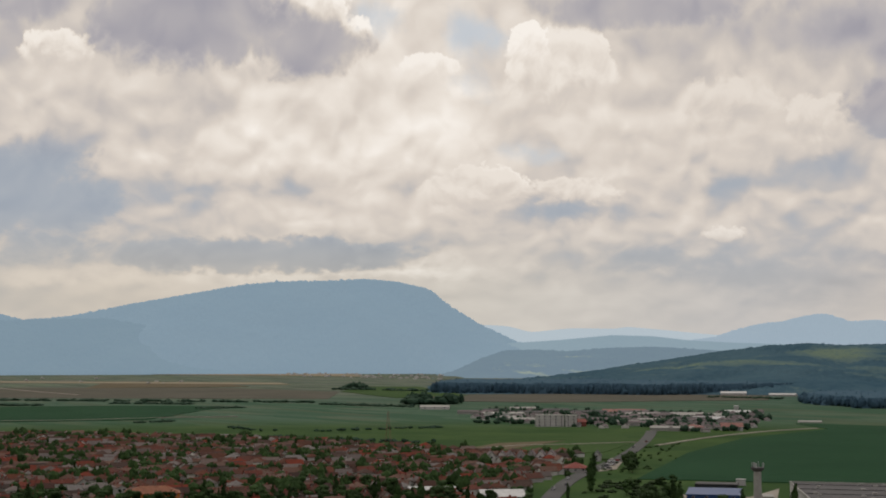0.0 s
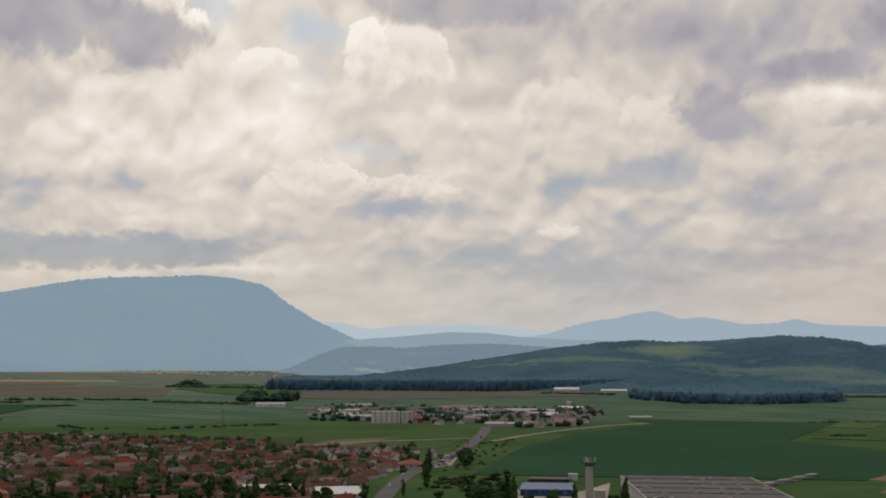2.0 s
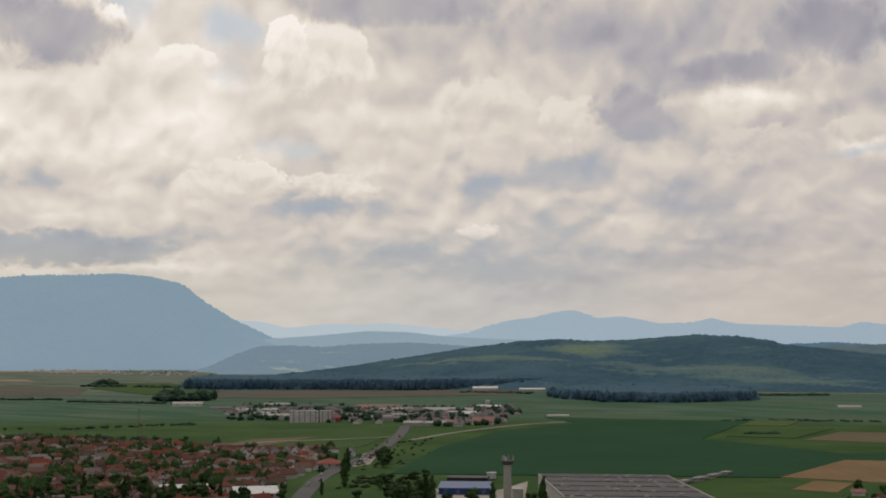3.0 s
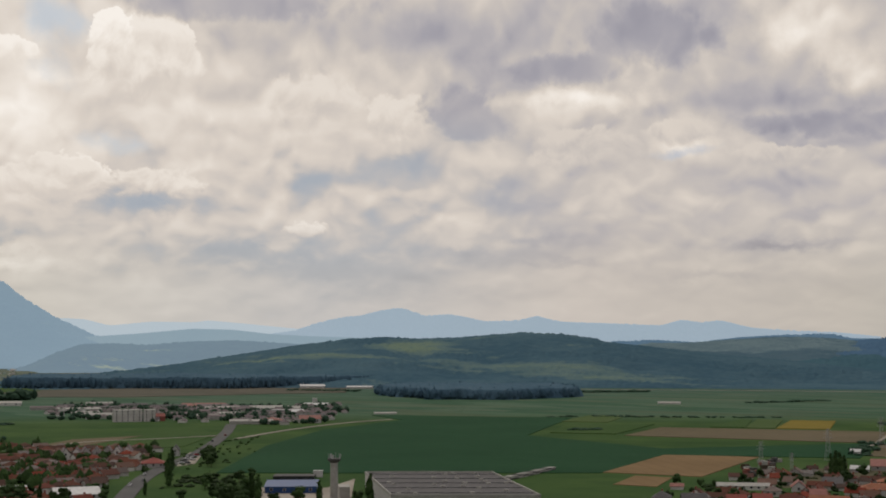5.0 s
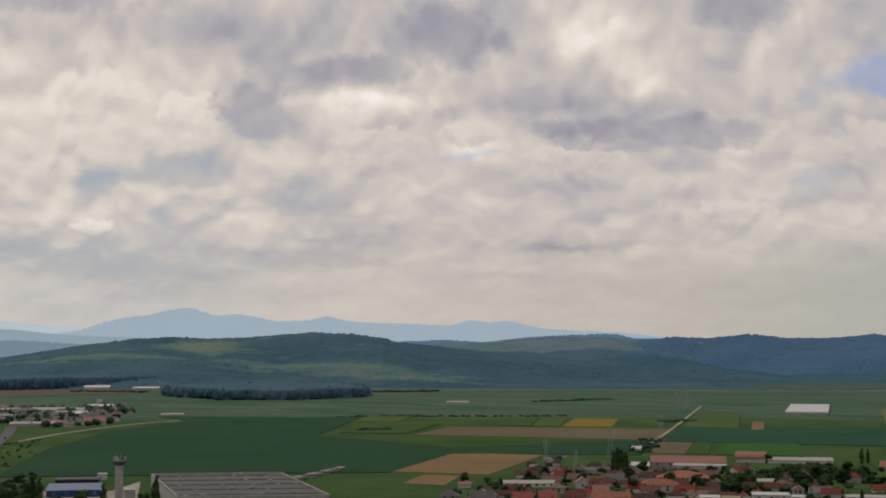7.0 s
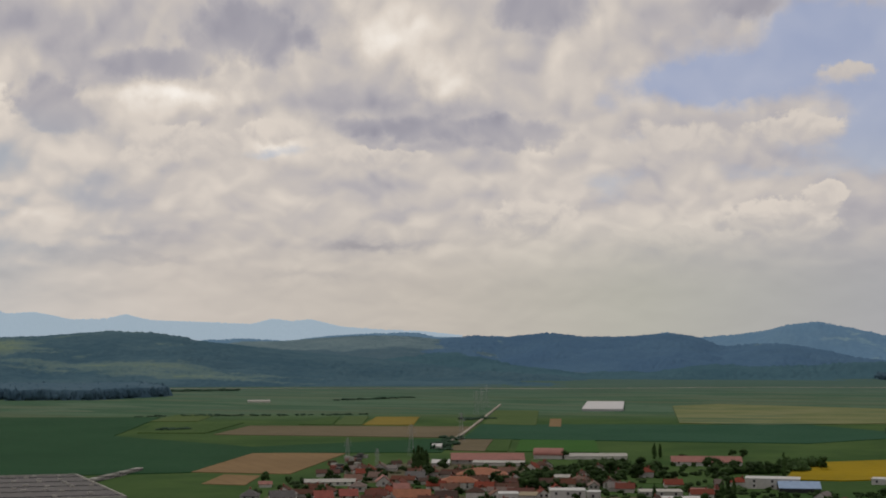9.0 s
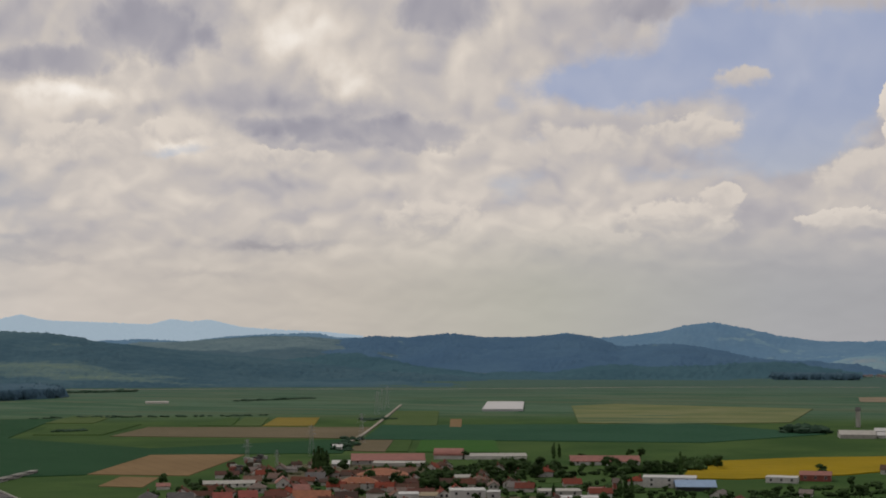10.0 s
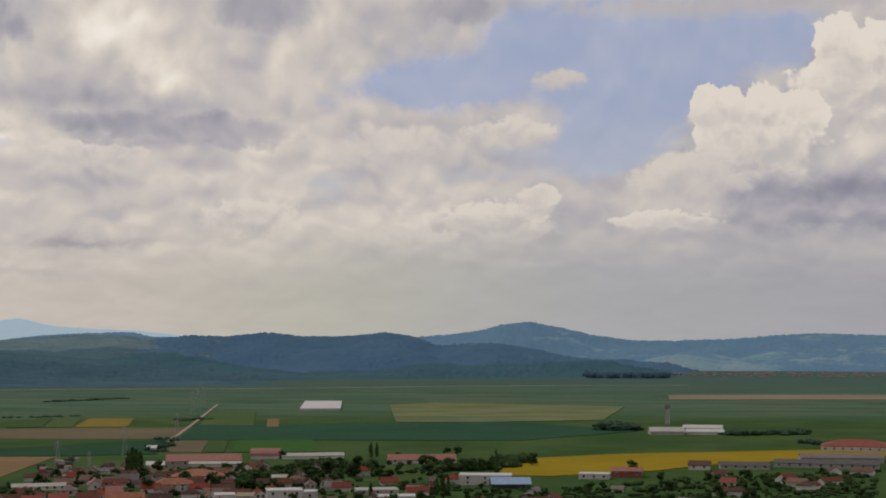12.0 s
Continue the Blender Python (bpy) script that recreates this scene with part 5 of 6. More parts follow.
building("silo_house", "white silo house above the barns", "silo", (-803.9, 1720.3), (-798.5, 1722), 9, 12, "flat", 0.5, "sheet_white", "white", 0)
VIL = [(-924.3, 1329.8), (-1070.4, 1539.7), (-1069.9, 1633.8), (-959.7, 1637.3), (-859.5, 1638.6), (-773.6, 1730.1), (-681, 1554.1), (-627.3, 1362.3), (-668.3, 1309), (-732.1, 1359.6), (-776, 1324.3), (-851.7, 1331.5)]
cottages = scatter(VIL, 150, rng)
bw = bmesh.new()
for x, y in cottages:
    k = rng.randrange(len(PLANS))
    L, W, H, kind, rise = PLANS[k]
    m = pose(x, y, 0, rz=rng.uniform(0, 180)) @ Matrix.Scale(0.9, 4)
    for src, idx in ((wall_mesh(kind, L, W, H, rise), 0), (roof_mesh(kind, L, W, H, rise), 1)):
        src.verts.index_update()
        vs = [bw.verts.new(m @ v.co) for v in src.verts]
        for f in src.faces:
            g = bw.faces.new([vs[v.index] for v in f.verts])
            g.material_index = idx
        src.free()
tagged(finish("village_houses", bw, ["wall", "far_roof"]), "small far village houses among trees", "houses", kind="stuff")
shrubs("village_trees", [(x, y, rng.uniform(4, 8), rng.uniform(3, 6.5)) for x, y in scatter(VIL, 330, rng)], "dark green trees among the far village houses", "trees", "leaf_far", 4, True)
for i, (x, y) in enumerate(scatter(VIL, 26, rng)):
    half = rng.uniform(9, 22)
    d = Vector((y, -x)).normalized() * half
    building("works", ("low works building with a dark grey roof", "low works building with a dull reddish roof", "low works building with a pale grey roof")[i % 3] + " in the far village", "works",
             (x - d.x, y - d.y), (x + d.x, y + d.y), rng.uniform(10, 16), rng.uniform(4, 6), "gable", rng.uniform(1.4, 2.2), ("grey", "far_roof", "concrete")[i % 3], "concrete", group="works of the far village")

# ---------------------------------------------------------------- the settlement by the rapeseed
R = "buildings of the settlement by the fields"
building("long_barn", "long barn with a faded red sheet roof", "barn", (-74, 1000.3), (-25.5, 1009.8), 30, 4.5, "gable", 4.0, "rust", "concrete", 1, 7, group=R)
building("lean_to", "grey lean-to along the red-roofed barn", "shed", (-59, 987.5), (-25.9, 996.5), 9, 3.0, "shed", 1.0, "concrete", "wall", group=R)
building("arched_barn", "barn with an arched dark red roof", "barn", (-20.1, 1046.9), (-0.5, 1052), 26, 4.0, "arch", 5.0, "rust", "wall", group=R)
building("sheet_barn", "white sheet-roofed barn in the settlement", "barn", (-85.3, 982.9), (-74.5, 987.3), 18, 3.5, "gable", 1.8, "sheet_white", "white", group=R)
building("sheet_barn", "small white shed by the lane", "shed", (-98.5, 1134.5), (-91.7, 1134.6), 16, 3.5, "gable", 1.6, "sheet_white", "white", group=R)
building("red_house", "house with a wide faded red roof", "house", (-63.1, 898), (-33, 905.5), 26, 3.6, "hip", 4.0, "orange_tile", "wall", 1, 5, 2, R)
building("red_house", "white two-storey house with an orange tiled roof", "house", (-68.7, 835.5), (-46.5, 841.9), 13, 5.5, "hip", 3.6, "orange_tile", "white", 2, 4, 2, R)
building("grey_barn", "grey gabled barn among the houses", "barn", (-91.5, 873.5), (-80.7, 877), 18, 4.0, "gable", 3.8, "grey", "concrete", group=R)
building("pink_house", "small pale pink gabled house", "house", (-105.4, 850.5), (-97.7, 850.6), 12, 4.0, "gable", 4.0, "rust", "white", 1, 4, group=R, turn=True)
building("long_shed", "long pale shed with a row of windows", "shed", (-146.5, 850), (-117.6, 853.6), 10, 3.5, "gable", 1.5, "concrete", "wall", 1, 4, group=R)
building("red_roof_house", "house with a bright red tiled roof", "house", (-126.6, 764.7), (-117.1, 764.8), 11, 4.0, "gable", 3.8, "red_tile", "wall", 1, 4, 1, R)
building("red_roof_house", "house with a bright red tiled roof", "house", (-115.2, 775.2), (-105.9, 775.4), 11, 4.0, "gable", 3.6, "red_tile", "wall", 1, 4, 1, R)
building("orange_roof_house", "long house with an orange tiled roof", "house", (-87, 770.4), (-67.9, 770.6), 13, 4.0, "gable", 4.2, "orange_tile", "wall", 1, 4, 1, R)
building("orange_roof_house", "house with a faded orange roof", "house", (-91.4, 814.3), (-82.8, 814.4), 10, 4.0, "gable", 3, "rust", "wall", 1, 4, 1, R)
building("dark_roof_house", "house with a dark brown roof", "house", (-166.4, 769.3), (-157.2, 769.4), 12, 4.0, "hip", 3.6, "grey", "wall", 1, 4, 1, R)
building("dark_roof_house", "house with a dark brown roof among trees", "house", (-149.5, 764.4), (-136.9, 764.6), 12, 4.0, "gable", 3.6, "grey", "white", 1, 4, 1, R)
building("red_shed", "small red-roofed shed in the meadow", "shed", (-171.1, 840.3), (-163.8, 840.4), 8, 3.0, "gable", 1.5, "rust", "wall", group=R)
building("white_block", "white flat-roofed modern building", "building", (-6.5, 771.4), (11.8, 776.9), 14, 8.5, "flat", 0.5, "sheet_white", "white", 2, 5, group=R)
building("white_block", "white flat-roofed wing with a wide door", "building", (12.3, 787.6), (19.1, 790.4), 10, 5.5, "flat", 0.4, "sheet_white", "white", 1, 5, group=R)
building("white_block", "white low building with a flat roof", "building", (-32.5, 765.9), (-22.5, 768.6), 12, 7.0, "flat", 0.4, "sheet_white", "white", 1, 5, group=R)
building("yellow_shed", "shed with a pale yellow roof", "shed", (-22.6, 781.8), (-13.9, 784.6), 9, 4.0, "shed", 1.2, "beige", "white", group=R)
building("flat_shed", "long low shed with a pale roof", "shed", (1.1, 1042.4), (44.7, 1057.5), 16, 3.5, "gable", 1.6, "concrete", "wall", group=R)
building("flat_shed", "low pale shed between the trees", "shed", (-4.5, 895.2), (8.3, 898.9), 10, 2.8, "gable", 1.3, "concrete", "wall", group=R)
building("long_barn", "long white barn with a faded red roof", "barn", (70.9, 993.5), (118.4, 1011.7), 22, 4.0, "gable", 3.5, "rust", "white", 1, 8, group=R)
building("warehouse", "white warehouse with small high windows", "warehouse", (100.6, 847), (132.6, 860.1), 16, 7.5, "flat", 0.5, "sheet_white", "white", 2, 9, group=R)
building("blue_roof_hall", "open hall with a pale blue sheet roof", "hall", (117, 828.8), (140.5, 838.2), 18, 4.0, "gable", 3.4, "pale_blue", "dark", group=R)
building("white_bungalow", "white flat-roofed bungalow in the meadow", "building", (175.5, 877.1), (196.1, 887.5), 12, 4.2, "flat", 0.4, "sheet_white", "white", 1, 5, group=R)
building("brick_house", "red brick house with a low roof beside the meadow", "house", (197.7, 887.5), (218.5, 898.2), 14, 5.5, "gable", 2.0, "rust", "brick", 1, 5, group=R)
building("red_kiosk", "small red-walled workshop with flat roof", "workshop", (68, 816.4), (77.7, 822.4), 10, 3.6, "flat", 0.3, "rust", "orange", 1, 4, group=R)
building("flat_shed", "low grey flat-roofed workshop", "shed", (40.8, 804.6), (63.8, 810.6), 14, 3.6, "flat", 0.3, "concrete", "wall", 1, 6, group=R)
building("flat_shed", "low white flat-roofed workshop", "shed", (47.5, 767), (70.1, 772.5), 12, 4.2, "flat", 0.3, "sheet_white", "white", 1, 6, group=R)
building("brick_tower_house", "tall narrow brown brick house", "house", (82.3, 825.4), (86.6, 825.5), 8, 8.0, "gable", 2.5, "tile", "brick", 2, 4, group=R)
building("farm_barn", "long grey farm barn in the fields", "barn", (314.8, 1260.2), (348, 1272.2), 26, 5, "gable", 3.5, "concrete", "concrete", group=R)
building("farm_barn", "long white farm barn in the fields", "barn", (358.8, 1317.2), (398.6, 1330.2), 18, 4, "gable", 2.5, "sheet_white", "white", group=R)
building("farm_barn", "long white farm barn in the fields", "barn", (345.5, 1257.8), (384.6, 1276.8), 18, 4, "gable", 2.5, "sheet_white", "white", group=R)
building("farm_tower", "slim grey farm silo tower", "silo", (370.4, 1423.6), (374.2, 1423.6), 8, 22, "gable", 4, "grey", "concrete", group=R)
building("brown_house", "brown gabled house near the rapeseed", "house", (257.5, 933), (273.2, 939.7), 12, 4.5, "gable", 3, "tile", "wall", 1, 5, group=R)
building("low_works", "long low grey works building beyond the meadow", "works", (278.1, 931.4), (313.2, 940.6), 16, 4, "gable", 2, "grey", "concrete", 1, 6, group=R)
building("low_works", "long low grey works building beyond the meadow", "works", (308.1, 921.1), (391.2, 955.3), 18, 4.5, "gable", 2, "grey", "concrete", 1, 6, group=R)
building("low_works", "dark-roofed long works building", "works", (339.8, 959.3), (412.7, 997.9), 20, 5, "gable", 2.5, "far_roof", "concrete", group=R)
building("red_house", "red-roofed cottage among the shrubs", "house", (248, 831.2), (257.2, 833.6), 9, 3.5, "gable", 3, "red_tile", "wall", 1, 4, group=R)
building("red_hall", "white hall with a bright red roof", "hall", (392.7, 1064.6), (449.6, 1069.3), 30, 6, "hip", 5, "red_tile", "white", 1, 6, group=R)
building("greenhouse", "long white film greenhouse in the fields", "greenhouse", (22.1, 1730.2), (68.8, 1728.0), 206, 2.2, "flat", 0.3, "film", "film", exact=True)
building("far_sheds", "long low pale sheds below the wooded hill", "shed", (-1104.7, 2312.9), (-1065.5, 2328.7), 40, 5, "gable", 3, "sheet_white", "white")
building("far_sheds", "long low pale sheds below the wooded hill", "shed", (-1020.1, 2316.3), (-980.4, 2332.3), 30, 4, "gable", 2, "sheet_white", "wall")
building("far_hall", "bright white far hall at the mountain's foot", "hall", (-2871.4, 3291.8), (-2857.4, 3305.8), 20, 12, "flat", 0.5, "sheet_white", "wall", exact=True)
building("far_sheds", "pale far sheds in the plain", "shed", (-406.7, 1921.8), (-377.6, 1923.1), 12, 2.5, "gable", 1.5, "concrete", "wall")

# scrap yard with stacked crates
for k, p in enumerate(scatter([(-146.2, 911.2), (-158.2, 1054.8), (-139.7, 1064.9), (-125.6, 911.5)], 26, rng)):
    ob = thing("crate_stack", pose(*p, 0, rz=rng.uniform(0, 90)), "brown stack of crates in the storage yard", "crate stack", "stacks of the storage yard")
    for i in range(rng.randint(2, 3)):
        bm = bmesh.new()
        box(bm, -2.2 + rng.uniform(0, 0.3), -1.5, 1.1 * i, 2.2, 1.5 + rng.uniform(-0.2, 0.2), 1.1 * i + 1.0)
        part("crate", bm, ("grey", "concrete", "brick", "bark")[k % 4], ob)

slab("settlement_yard", [(-128, 872), (-118, 1000), (-100, 1012), (-20, 1000), (-8, 905), (-40, 868)], 0.14, "dirt_dull", "worn brownish yard between the settlement's buildings", "yard")
slab("settlement_yard_near", [(-160, 742), (-156, 800), (-60, 806), (-10, 800), (40, 806), (50, 745)], 0.14, "dirt_dull", "worn brownish gardens between the houses", "yard")
slab("garden_meadow", [(-150, 890), (-142, 910), (-120, 912), (-112, 880)], 0.2, "green", "light green garden meadow", "field")
slab("garden_meadow_east", [(20, 880), (28, 930), (95, 934), (90, 880)], 0.2, "green", "light green meadow between the hedges", "field")
for a, b, n, h in (
    ((-21.1, 904.6), (15.0, 934.7), 60, 7),
    ((-23.7, 850.6), (28.0, 870.7), 90, 6),
    ((11.2, 974.5), (33.3, 1000.4), 40, 8),
    ((33.0, 950.5), (65.2, 912.9), 50, 6),
    ((93.9, 943.4), (152.4, 968.1), 90, 8),
    ((141.5, 993.2), (165.3, 1002.2), 40, 9),
    ((-63.3, 941.3), (-43.2, 965.5), 30, 5),
    ((50.5, 839.1), (98.3, 845.9), 60, 4)):
    hedge("settlement_hedge", a, b, n, h, 5.5, "dense dark green hedge of trees between the settlement's buildings", 4.0, "leaf")
SET = [(-163, 737), (-174.7, 862.5), (-154.6, 896.8), (-99, 1017.8), (-78.5, 954.1), (-21.7, 975.3), (61.4, 1019.9), (113.6, 977.1), (100.6, 866.2), (146.8, 835.3), (130.1, 740.9)]
blocks = [(o.location.x, o.location.y, 13.0) for o in bpy.data.objects if o.get("group") == R]
spots = [p for p in scatter(SET, 560, rng) if all(math.hypot(p[0] - a, p[1] - b) > r for a, b, r in blocks)]
for p in scatter([(-160, 745), (-158, 800), (-128, 880), (-112, 1000), (-30, 985), (0, 900), (40, 880), (30, 745)], 70, rng):
    if all(math.hypot(p[0] - a, p[1] - b) > r * 0.8 for a, b, r in blocks):
        copy_thing(HOUSES[rng.choice((6, 6, 0, 3, 4))], pose(p[0], p[1], 0, rz=rng.choice((0, 90)) + rng.uniform(-12, 12)))
for k, p in enumerate(spots[:40]):
    copy_thing(HOUSES[k % len(HOUSES)], pose(p[0], p[1], 0, rz=rng.choice((0, 90)) + rng.uniform(-12, 12)))
spots = spots[40:]
for p in spots[:55]:
    tree(p, rng.uniform(4, 8.5))
shrubs("settlement_shrubs", [(x, y, rng.uniform(1.0, 3.4), rng.uniform(1.5, 3.8)) for x, y in spots[55:]], "dark green shrubs between the settlement's buildings", "shrubs")
for t, n, lo, hi in (([(-24.9, 839.1), (-20.6, 927.7), (30, 992.9), (62.4, 976.4), (55.3, 865.6), (19.2, 845.9)], 26, 6, 9), ([(82.3, 914.3), (93.2, 993.8), (119.3, 994.1), (134.5, 945.1), (126.8, 914.9)], 18, 6, 9), ([(23.8, 899.1), (29.2, 967.7), (60.1, 968.1), (57.5, 899.6)], 14, 6, 9)):
    for p in scatter(t, n, rng):
        if all(math.hypot(p[0] - a, p[1] - b) > r for a, b, r in blocks):
            tree(p, rng.uniform(lo, hi))
for q, h in (((-93.1, 942.1), 15), ((-90.2, 938.3), 17), ((-87.4, 938.3), 16), ((-85.3, 942.2), 14), ((63.7, 1057.7), 11), ((67.9, 1062.7), 10), ((133.5, 926), 15), ((86.9, 805.2), 11), ((89.6, 802.4), 11), ((83.9, 805.1), 10)):
    tree(q, h, "poplar")
tree((47.3, 788.1), 10, "conifer")
for q in ((81.2, 1029.4), (125.1, 1058.5), (1.1, 1052), (217.4, 916.1), (164.8, 977.8), (118.7, 1069.6)):
    tree(q, rng.uniform(6, 9))
EDGE = [(118.8, 741.3), (134.4, 818.6), (201.8, 850.9), (257.4, 894.9), (320.4, 904.8), (375, 915.9), (297.4, 727.3)]
spots = scatter(EDGE, 520, rng)
for p in spots[:30]:
    tree(p, rng.uniform(4, 8))
shrubs("meadow_shrubs", [(x, y, rng.uniform(0.8, 3.0), rng.uniform(1.5, 4)) for x, y in spots[30:]], "dark green shrubs in the rough meadow", "shrubs")
bw = bmesh.new()
for x, y in scatter(EDGE, 16, rng):
    L, W, H, kind, rise = PLANS[rng.randrange(len(PLANS))]
    m = pose(x, y, 0, rz=rng.uniform(0, 180))
    for src, idx in ((wall_mesh(kind, L, W, H, rise), 0), (roof_mesh(kind, L, W, H, rise), 1)):
        src.verts.index_update()
        vs = [bw.verts.new(m @ v.co) for v in src.verts]
        for f in src.faces:
            g = bw.faces.new([vs[v.index] for v in f.verts])
            g.material_index = idx
        src.free()
tagged(finish("meadow_cottages", bw, ["wall", "tile"]), "small cottages with reddish roofs among the meadow shrubs", "houses", kind="stuff")

# ---------------------------------------------------------------- hedges, woods and far villages
for a, b, n, h, wd, label in (((-1296.6, 1701.8), (-1248.7, 1752.2), 26, 24, 22, "dark rounded grove in the plain"), ((-1863.4, 2243.8), (-1860.8, 2287.8), 12, 16, 18, "dark trees round a far farm"),
                              ((-1931.6, 1424.4), (-1442.4, 1670.4), 130, 6, 9, "dark hedgerow across the far fields"), ((-1657.6, 1462.5), (-1544.6, 1519.5), 40, 5, 8, "dark hedgerow in the plain"),
                              ((-1436.5, 1413.3), (-1406.7, 1478.6), 30, 4, 7, "dark hedgerow in the plain"), ((-1758.3, 1315.5), (-1672.7, 1353.9), 30, 5, 8, "dark hedgerow in the plain"),
                              ((-1829.9, 2167.6), (-1587.3, 2177.8), 60, 8, 12, "row of trees before the far village"), ((-1401.7, 1623.3), (-1203.9, 1626), 60, 5, 8, "hedges along the far gardens"),
                              ((-1224.6, 1112.5), (-1220, 1174.5), 25, 4, 5, "hedge beside a field track"), ((-1086.8, 1117.6), (-1006.3, 1089.8), 16, 4, 4, "scattered bushes in the meadow"),
                              ((-966.1, 1119), (-908.8, 1246.9), 40, 4, 5, "scattered bushes in the meadow"), ((-933.8, 1011.4), (-771.9, 1042.5), 70, 5, 5, "bushes at the edge of the town"),
                              ((-1081, 2203.5), (-949.5, 2200.8), 30, 5, 9, "far hedge below the hill"), ((-450.9, 1567.8), (-213.4, 1630.7), 60, 3, 6, "low hedge along the crop field"),
                              ((-362.2, 1334.4), (-343.1, 1364.6), 18, 4, 7, "bushes in a field corner"), ((-639.8, 2263.3), (-509, 2340.7), 50, 6, 10, "trees at the foot of the hill"),
                              ((-92, 1117.9), (-90.1, 1267.3), 30, 5, 6, "trees along the farm lane"), ((-103.2, 1532), (-75.9, 1564), 24, 4, 8, "bushes by the farm lane"),
                              ((292, 1338.5), (318.7, 1352.9), 40, 11, 13, "dark trees beside the farm"), ((380.7, 1262.3), (455.7, 1271.2), 60, 7, 8, "row of trees beyond the farm"),
                              ((415.2, 1171.1), (437, 1109.3), 30, 5, 6, "trees along a track"), ((-301.7, 1977.4), (-208.1, 2092.1), 30, 4, 9, "far hedge in the plain")):
    hedge("hedgerow", a, b, n, h, wd, label, 5.0)


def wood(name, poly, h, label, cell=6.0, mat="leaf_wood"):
    """A closed wood: one canopy of many crowns over a plan, with a steep ragged edge."""
    xs, ys = [p[0] for p in poly], [p[1] for p in poly]
    nx, ny = int((max(xs) - min(xs)) / cell) + 3, int((max(ys) - min(ys)) / cell) + 3
    verts, faces, high = [], [], []
    for i in range(nx):
        for j in range(ny):
            x, y = min(xs) + (i - 1) * cell, min(ys) + (j - 1) * cell
            bend = 22 * noise.noise(Vector((x / 70, y / 70, 6.0)))
            top = inside((x + bend, y + bend), poly)
            crown = noise.noise(Vector((x / 7.5, y / 7.5, 2.0))) * 0.14 + noise.noise(Vector((x / 60, y / 60, 3.0))) * 0.08 + rng.uniform(-0.05, 0.05)
            high.append(top)
            verts.append((x + rng.uniform(-2, 2), y + rng.uniform(-2, 2), h * (0.9 + crown) if top else -0.5))
    for i in range(nx - 1):
        for j in range(ny - 1):
            q = (i * ny + j, (i + 1) * ny + j, (i + 1) * ny + j + 1, i * ny + j + 1)
            if any(high[k] for k in q):
                faces.append(q)
    me = bpy.data.meshes.new(name)
    me.from_pydata(verts, [], faces)
    me.materials.append(M[mat])
    me.polygons.foreach_set("use_smooth", [True] * len(faces))
    tagged(new(name, me), label, "wood", kind="stuff")
    rim = [v for k, v in enumerate(verts) if high[k] and not all(high[q] for q in (k - 1, k + 1, k - ny, k + ny))]
    crowns = [(x + rng.uniform(-4, 4), y + rng.uniform(-7, 3), h * rng.uniform(0.7, 1.05), rng.uniform(4, 9)) for x, y, _ in rim for _ in range(2)]
    crowns += [(x, y, h * rng.uniform(0.86, 0.98), rng.uniform(6, 11)) for x, y in scatter(poly, 500, rng)]
    shrubs(name + "_crowns", crowns, "crowns of " + label, "wood", mat, 3)


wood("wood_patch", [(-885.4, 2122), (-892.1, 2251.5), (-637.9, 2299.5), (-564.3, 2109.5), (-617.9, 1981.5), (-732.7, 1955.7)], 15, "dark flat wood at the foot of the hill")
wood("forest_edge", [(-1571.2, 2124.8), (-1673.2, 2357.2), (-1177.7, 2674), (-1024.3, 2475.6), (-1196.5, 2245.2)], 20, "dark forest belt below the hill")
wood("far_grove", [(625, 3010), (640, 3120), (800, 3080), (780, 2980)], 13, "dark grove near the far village")

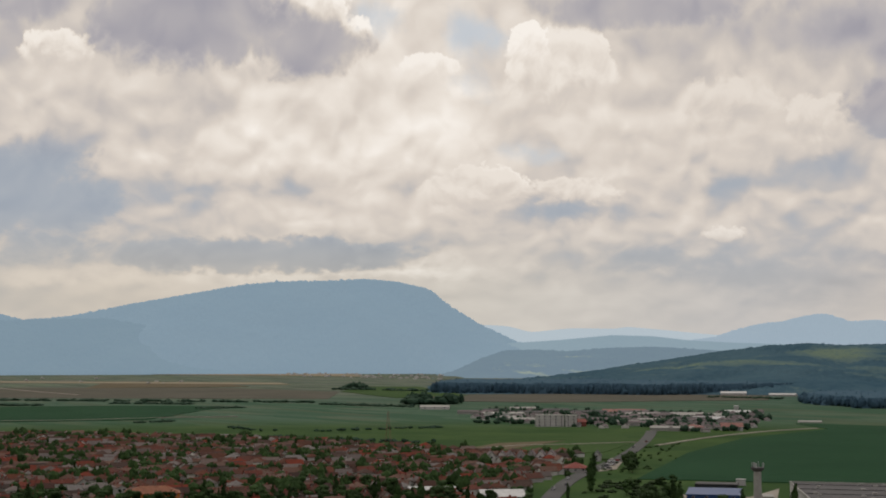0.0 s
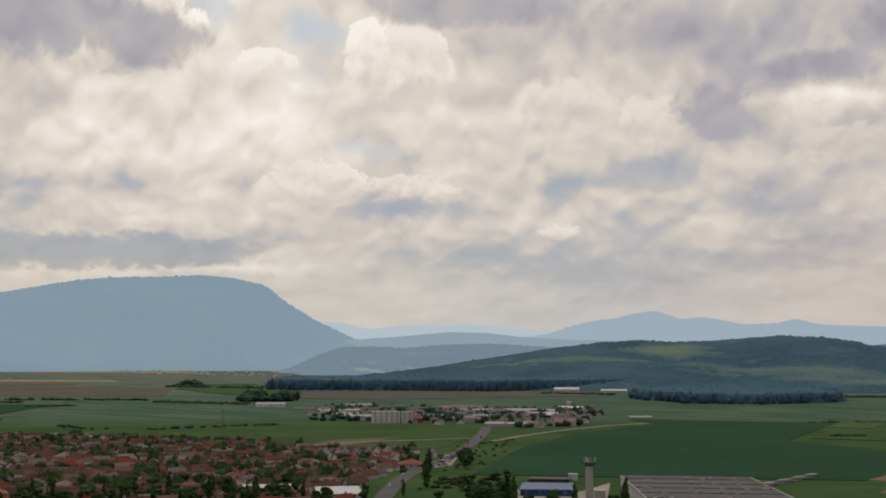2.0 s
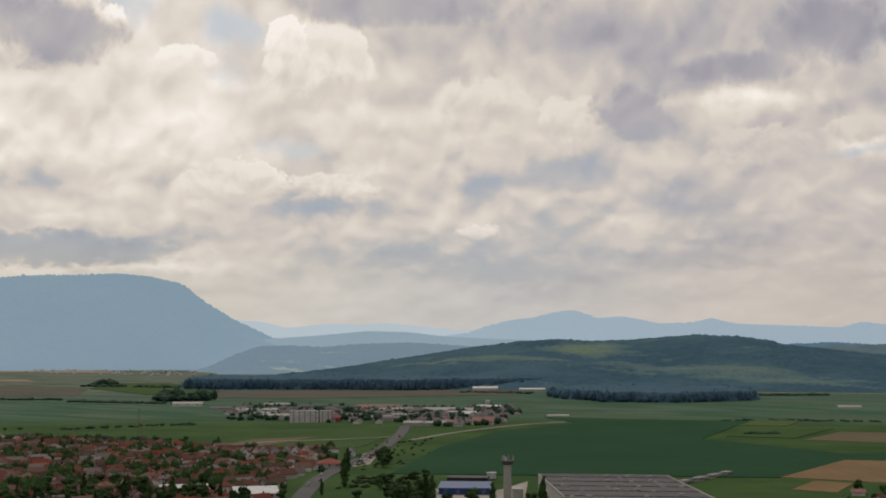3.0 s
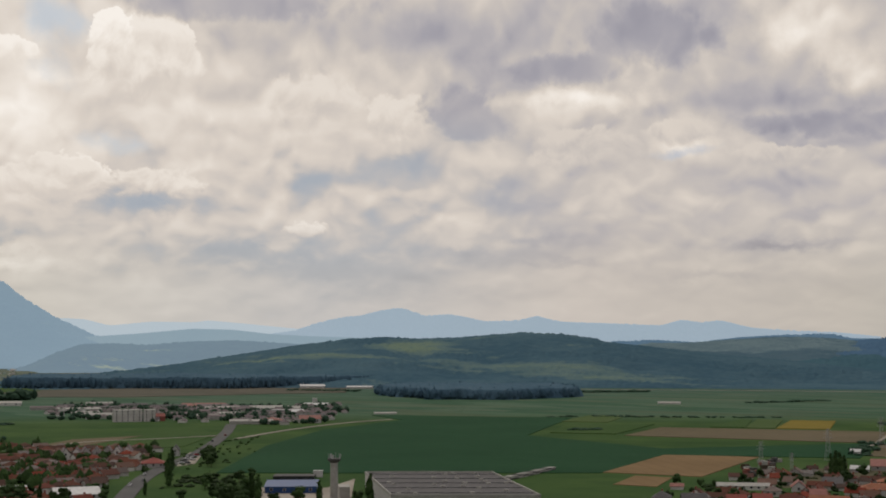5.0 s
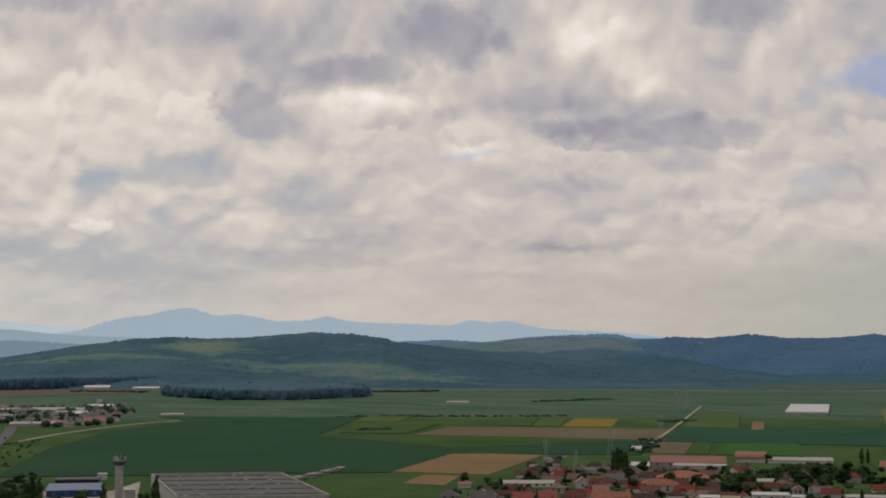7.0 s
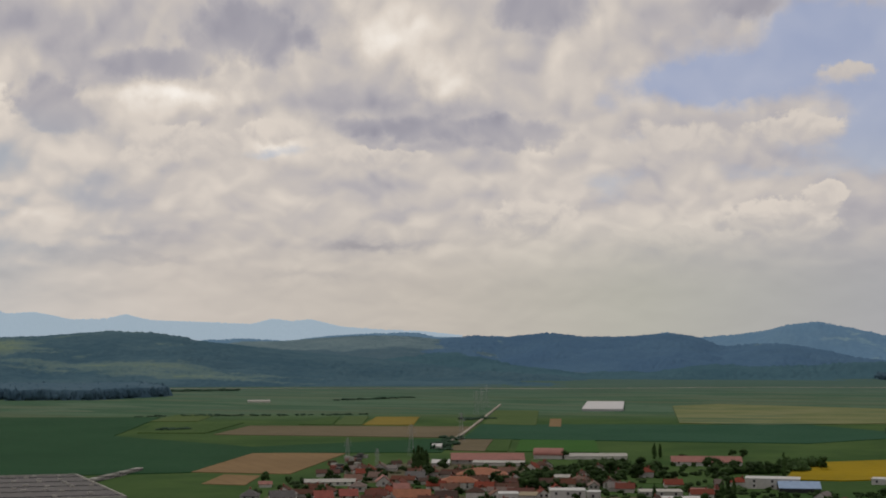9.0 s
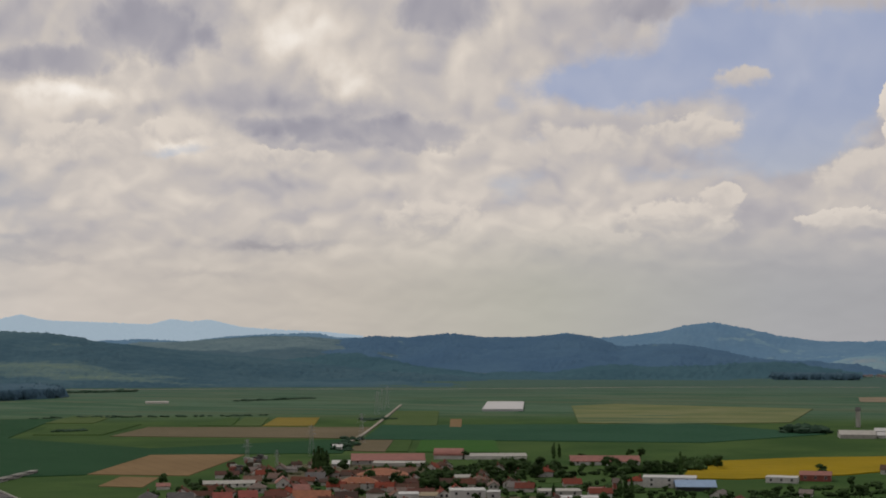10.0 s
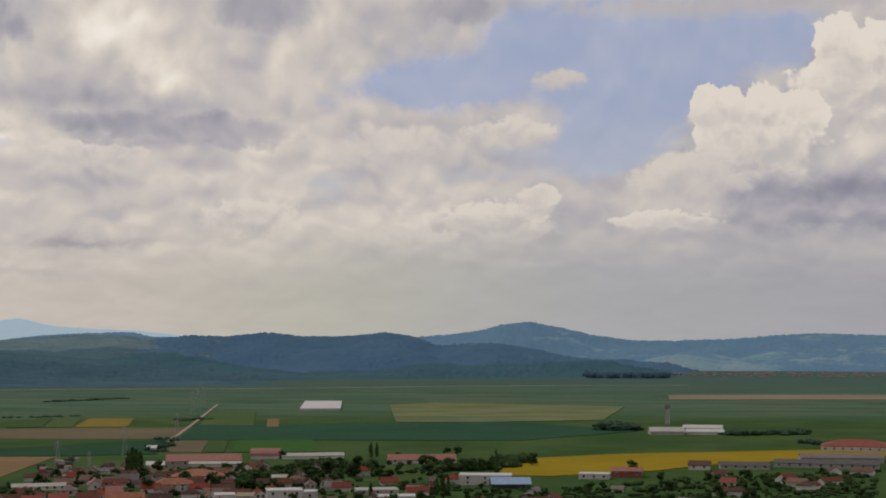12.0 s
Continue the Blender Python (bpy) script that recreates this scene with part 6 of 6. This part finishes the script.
for name, poly, n, label in (("far_village_left", [(-2764.0, 3008.5), (-2945.2, 3252.1), (-2433.0, 3365.1), (-2090.1, 2891.0), (-2399.9, 2915.2)], 70, "far pale village at the mountain's foot"),
                             ("far_village_right", [(746, 3170), (790, 3330), (1300, 3330), (1620, 3180), (1480, 2960), (1180, 3020)], 190, "far village with pinkish roofs below the hills"),
                             ("far_farms", [(-2843.6, 2235.4), (-3174, 2512.8), (-2477.4, 2436.4), (-2281.1, 2227.1)], 8, "far white farm sheds in the plain")):
    bw = bmesh.new()
    for x, y in scatter(poly, n, rng):
        L, W, H, kind, rise = PLANS[rng.randrange(len(PLANS))]
        m = pose(x, y, 0, rz=rng.uniform(-30, 30)) @ Matrix.Scale(0.8, 4)
        for src, idx in ((wall_mesh(kind, L, W, H, rise), 0), (roof_mesh(kind, L, W, H, rise), 1)):
            src.verts.index_update()
            vs = [bw.verts.new(m @ v.co) for v in src.verts]
            for f in src.faces:
                g = bw.faces.new([vs[v.index] for v in f.verts])
                g.material_index = idx
            src.free()
    tagged(finish(name, bw, ["concrete", "far_roof"] if "right" in name else ["wall", "concrete"]), label, "houses", kind="stuff")


# ---------------------------------------------------------------- pylons and masts
def pylon(p, h, name="power_pylon", label="grey lattice power pylon in the fields", arms=3, mat="metal"):
    ob = thing(name, pose(p[0], p[1], 0, rz=rng.uniform(20, 40)), label, "pylon", "power line" if arms else "")
    w0, w1 = h * 0.09, h * 0.012
    for sx_ in (-1, 1):
        for sy_ in (-1, 1):
            bm = bmesh.new()
            tube(bm, (sx_ * w0, sy_ * w0, -0.3), (sx_ * w1, sy_ * w1, h), 0.10, 0.07, 4)
            part("leg", bm, mat, ob)
    bm = bmesh.new()
    n = 8
    for k in range(n):
        a, b = k / n, (k + 1) / n
        ra, rb = w0 + (w1 - w0) * a, w0 + (w1 - w0) * b
        for (x1, y1), (x2, y2) in (((-1, -1), (1, -1)), ((1, -1), (1, 1)), ((1, 1), (-1, 1)), ((-1, 1), (-1, -1))):
            tube(bm, (x1 * ra, y1 * ra, a * h), (x2 * rb, y2 * rb, b * h), 0.035, 0.035, 3)
    part("bracing", bm, mat, ob)
    for k in range(arms):
        bm = bmesh.new()
        z, half = h * (0.72 + 0.11 * k), h * (0.17 - 0.03 * k)
        tube(bm, (-half, 0, z), (half, 0, z), 0.07, 0.07, 4)
        tube(bm, (-half, 0, z), (0, 0, z + h * 0.05), 0.07, 0.07, 4)
        tube(bm, (half, 0, z), (0, 0, z + h * 0.05), 0.07, 0.07, 4)
        part("crossarm", bm, mat, ob)
    return ob


for q, h in (((-142.2, 990.7), 18), ((-108.3, 1075.4), 22), ((-81.2, 1206.9), 24), ((-117.4, 949.6), 14), ((-94, 1642.9), 26), ((-93.2, 1730.6), 26), ((-91.5, 1813.6), 26)):
    pylon(q, h)
pylon((-761.6, 971.9), 30, "radio_mast", "red and white lattice radio mast behind the town", 0, "rust")
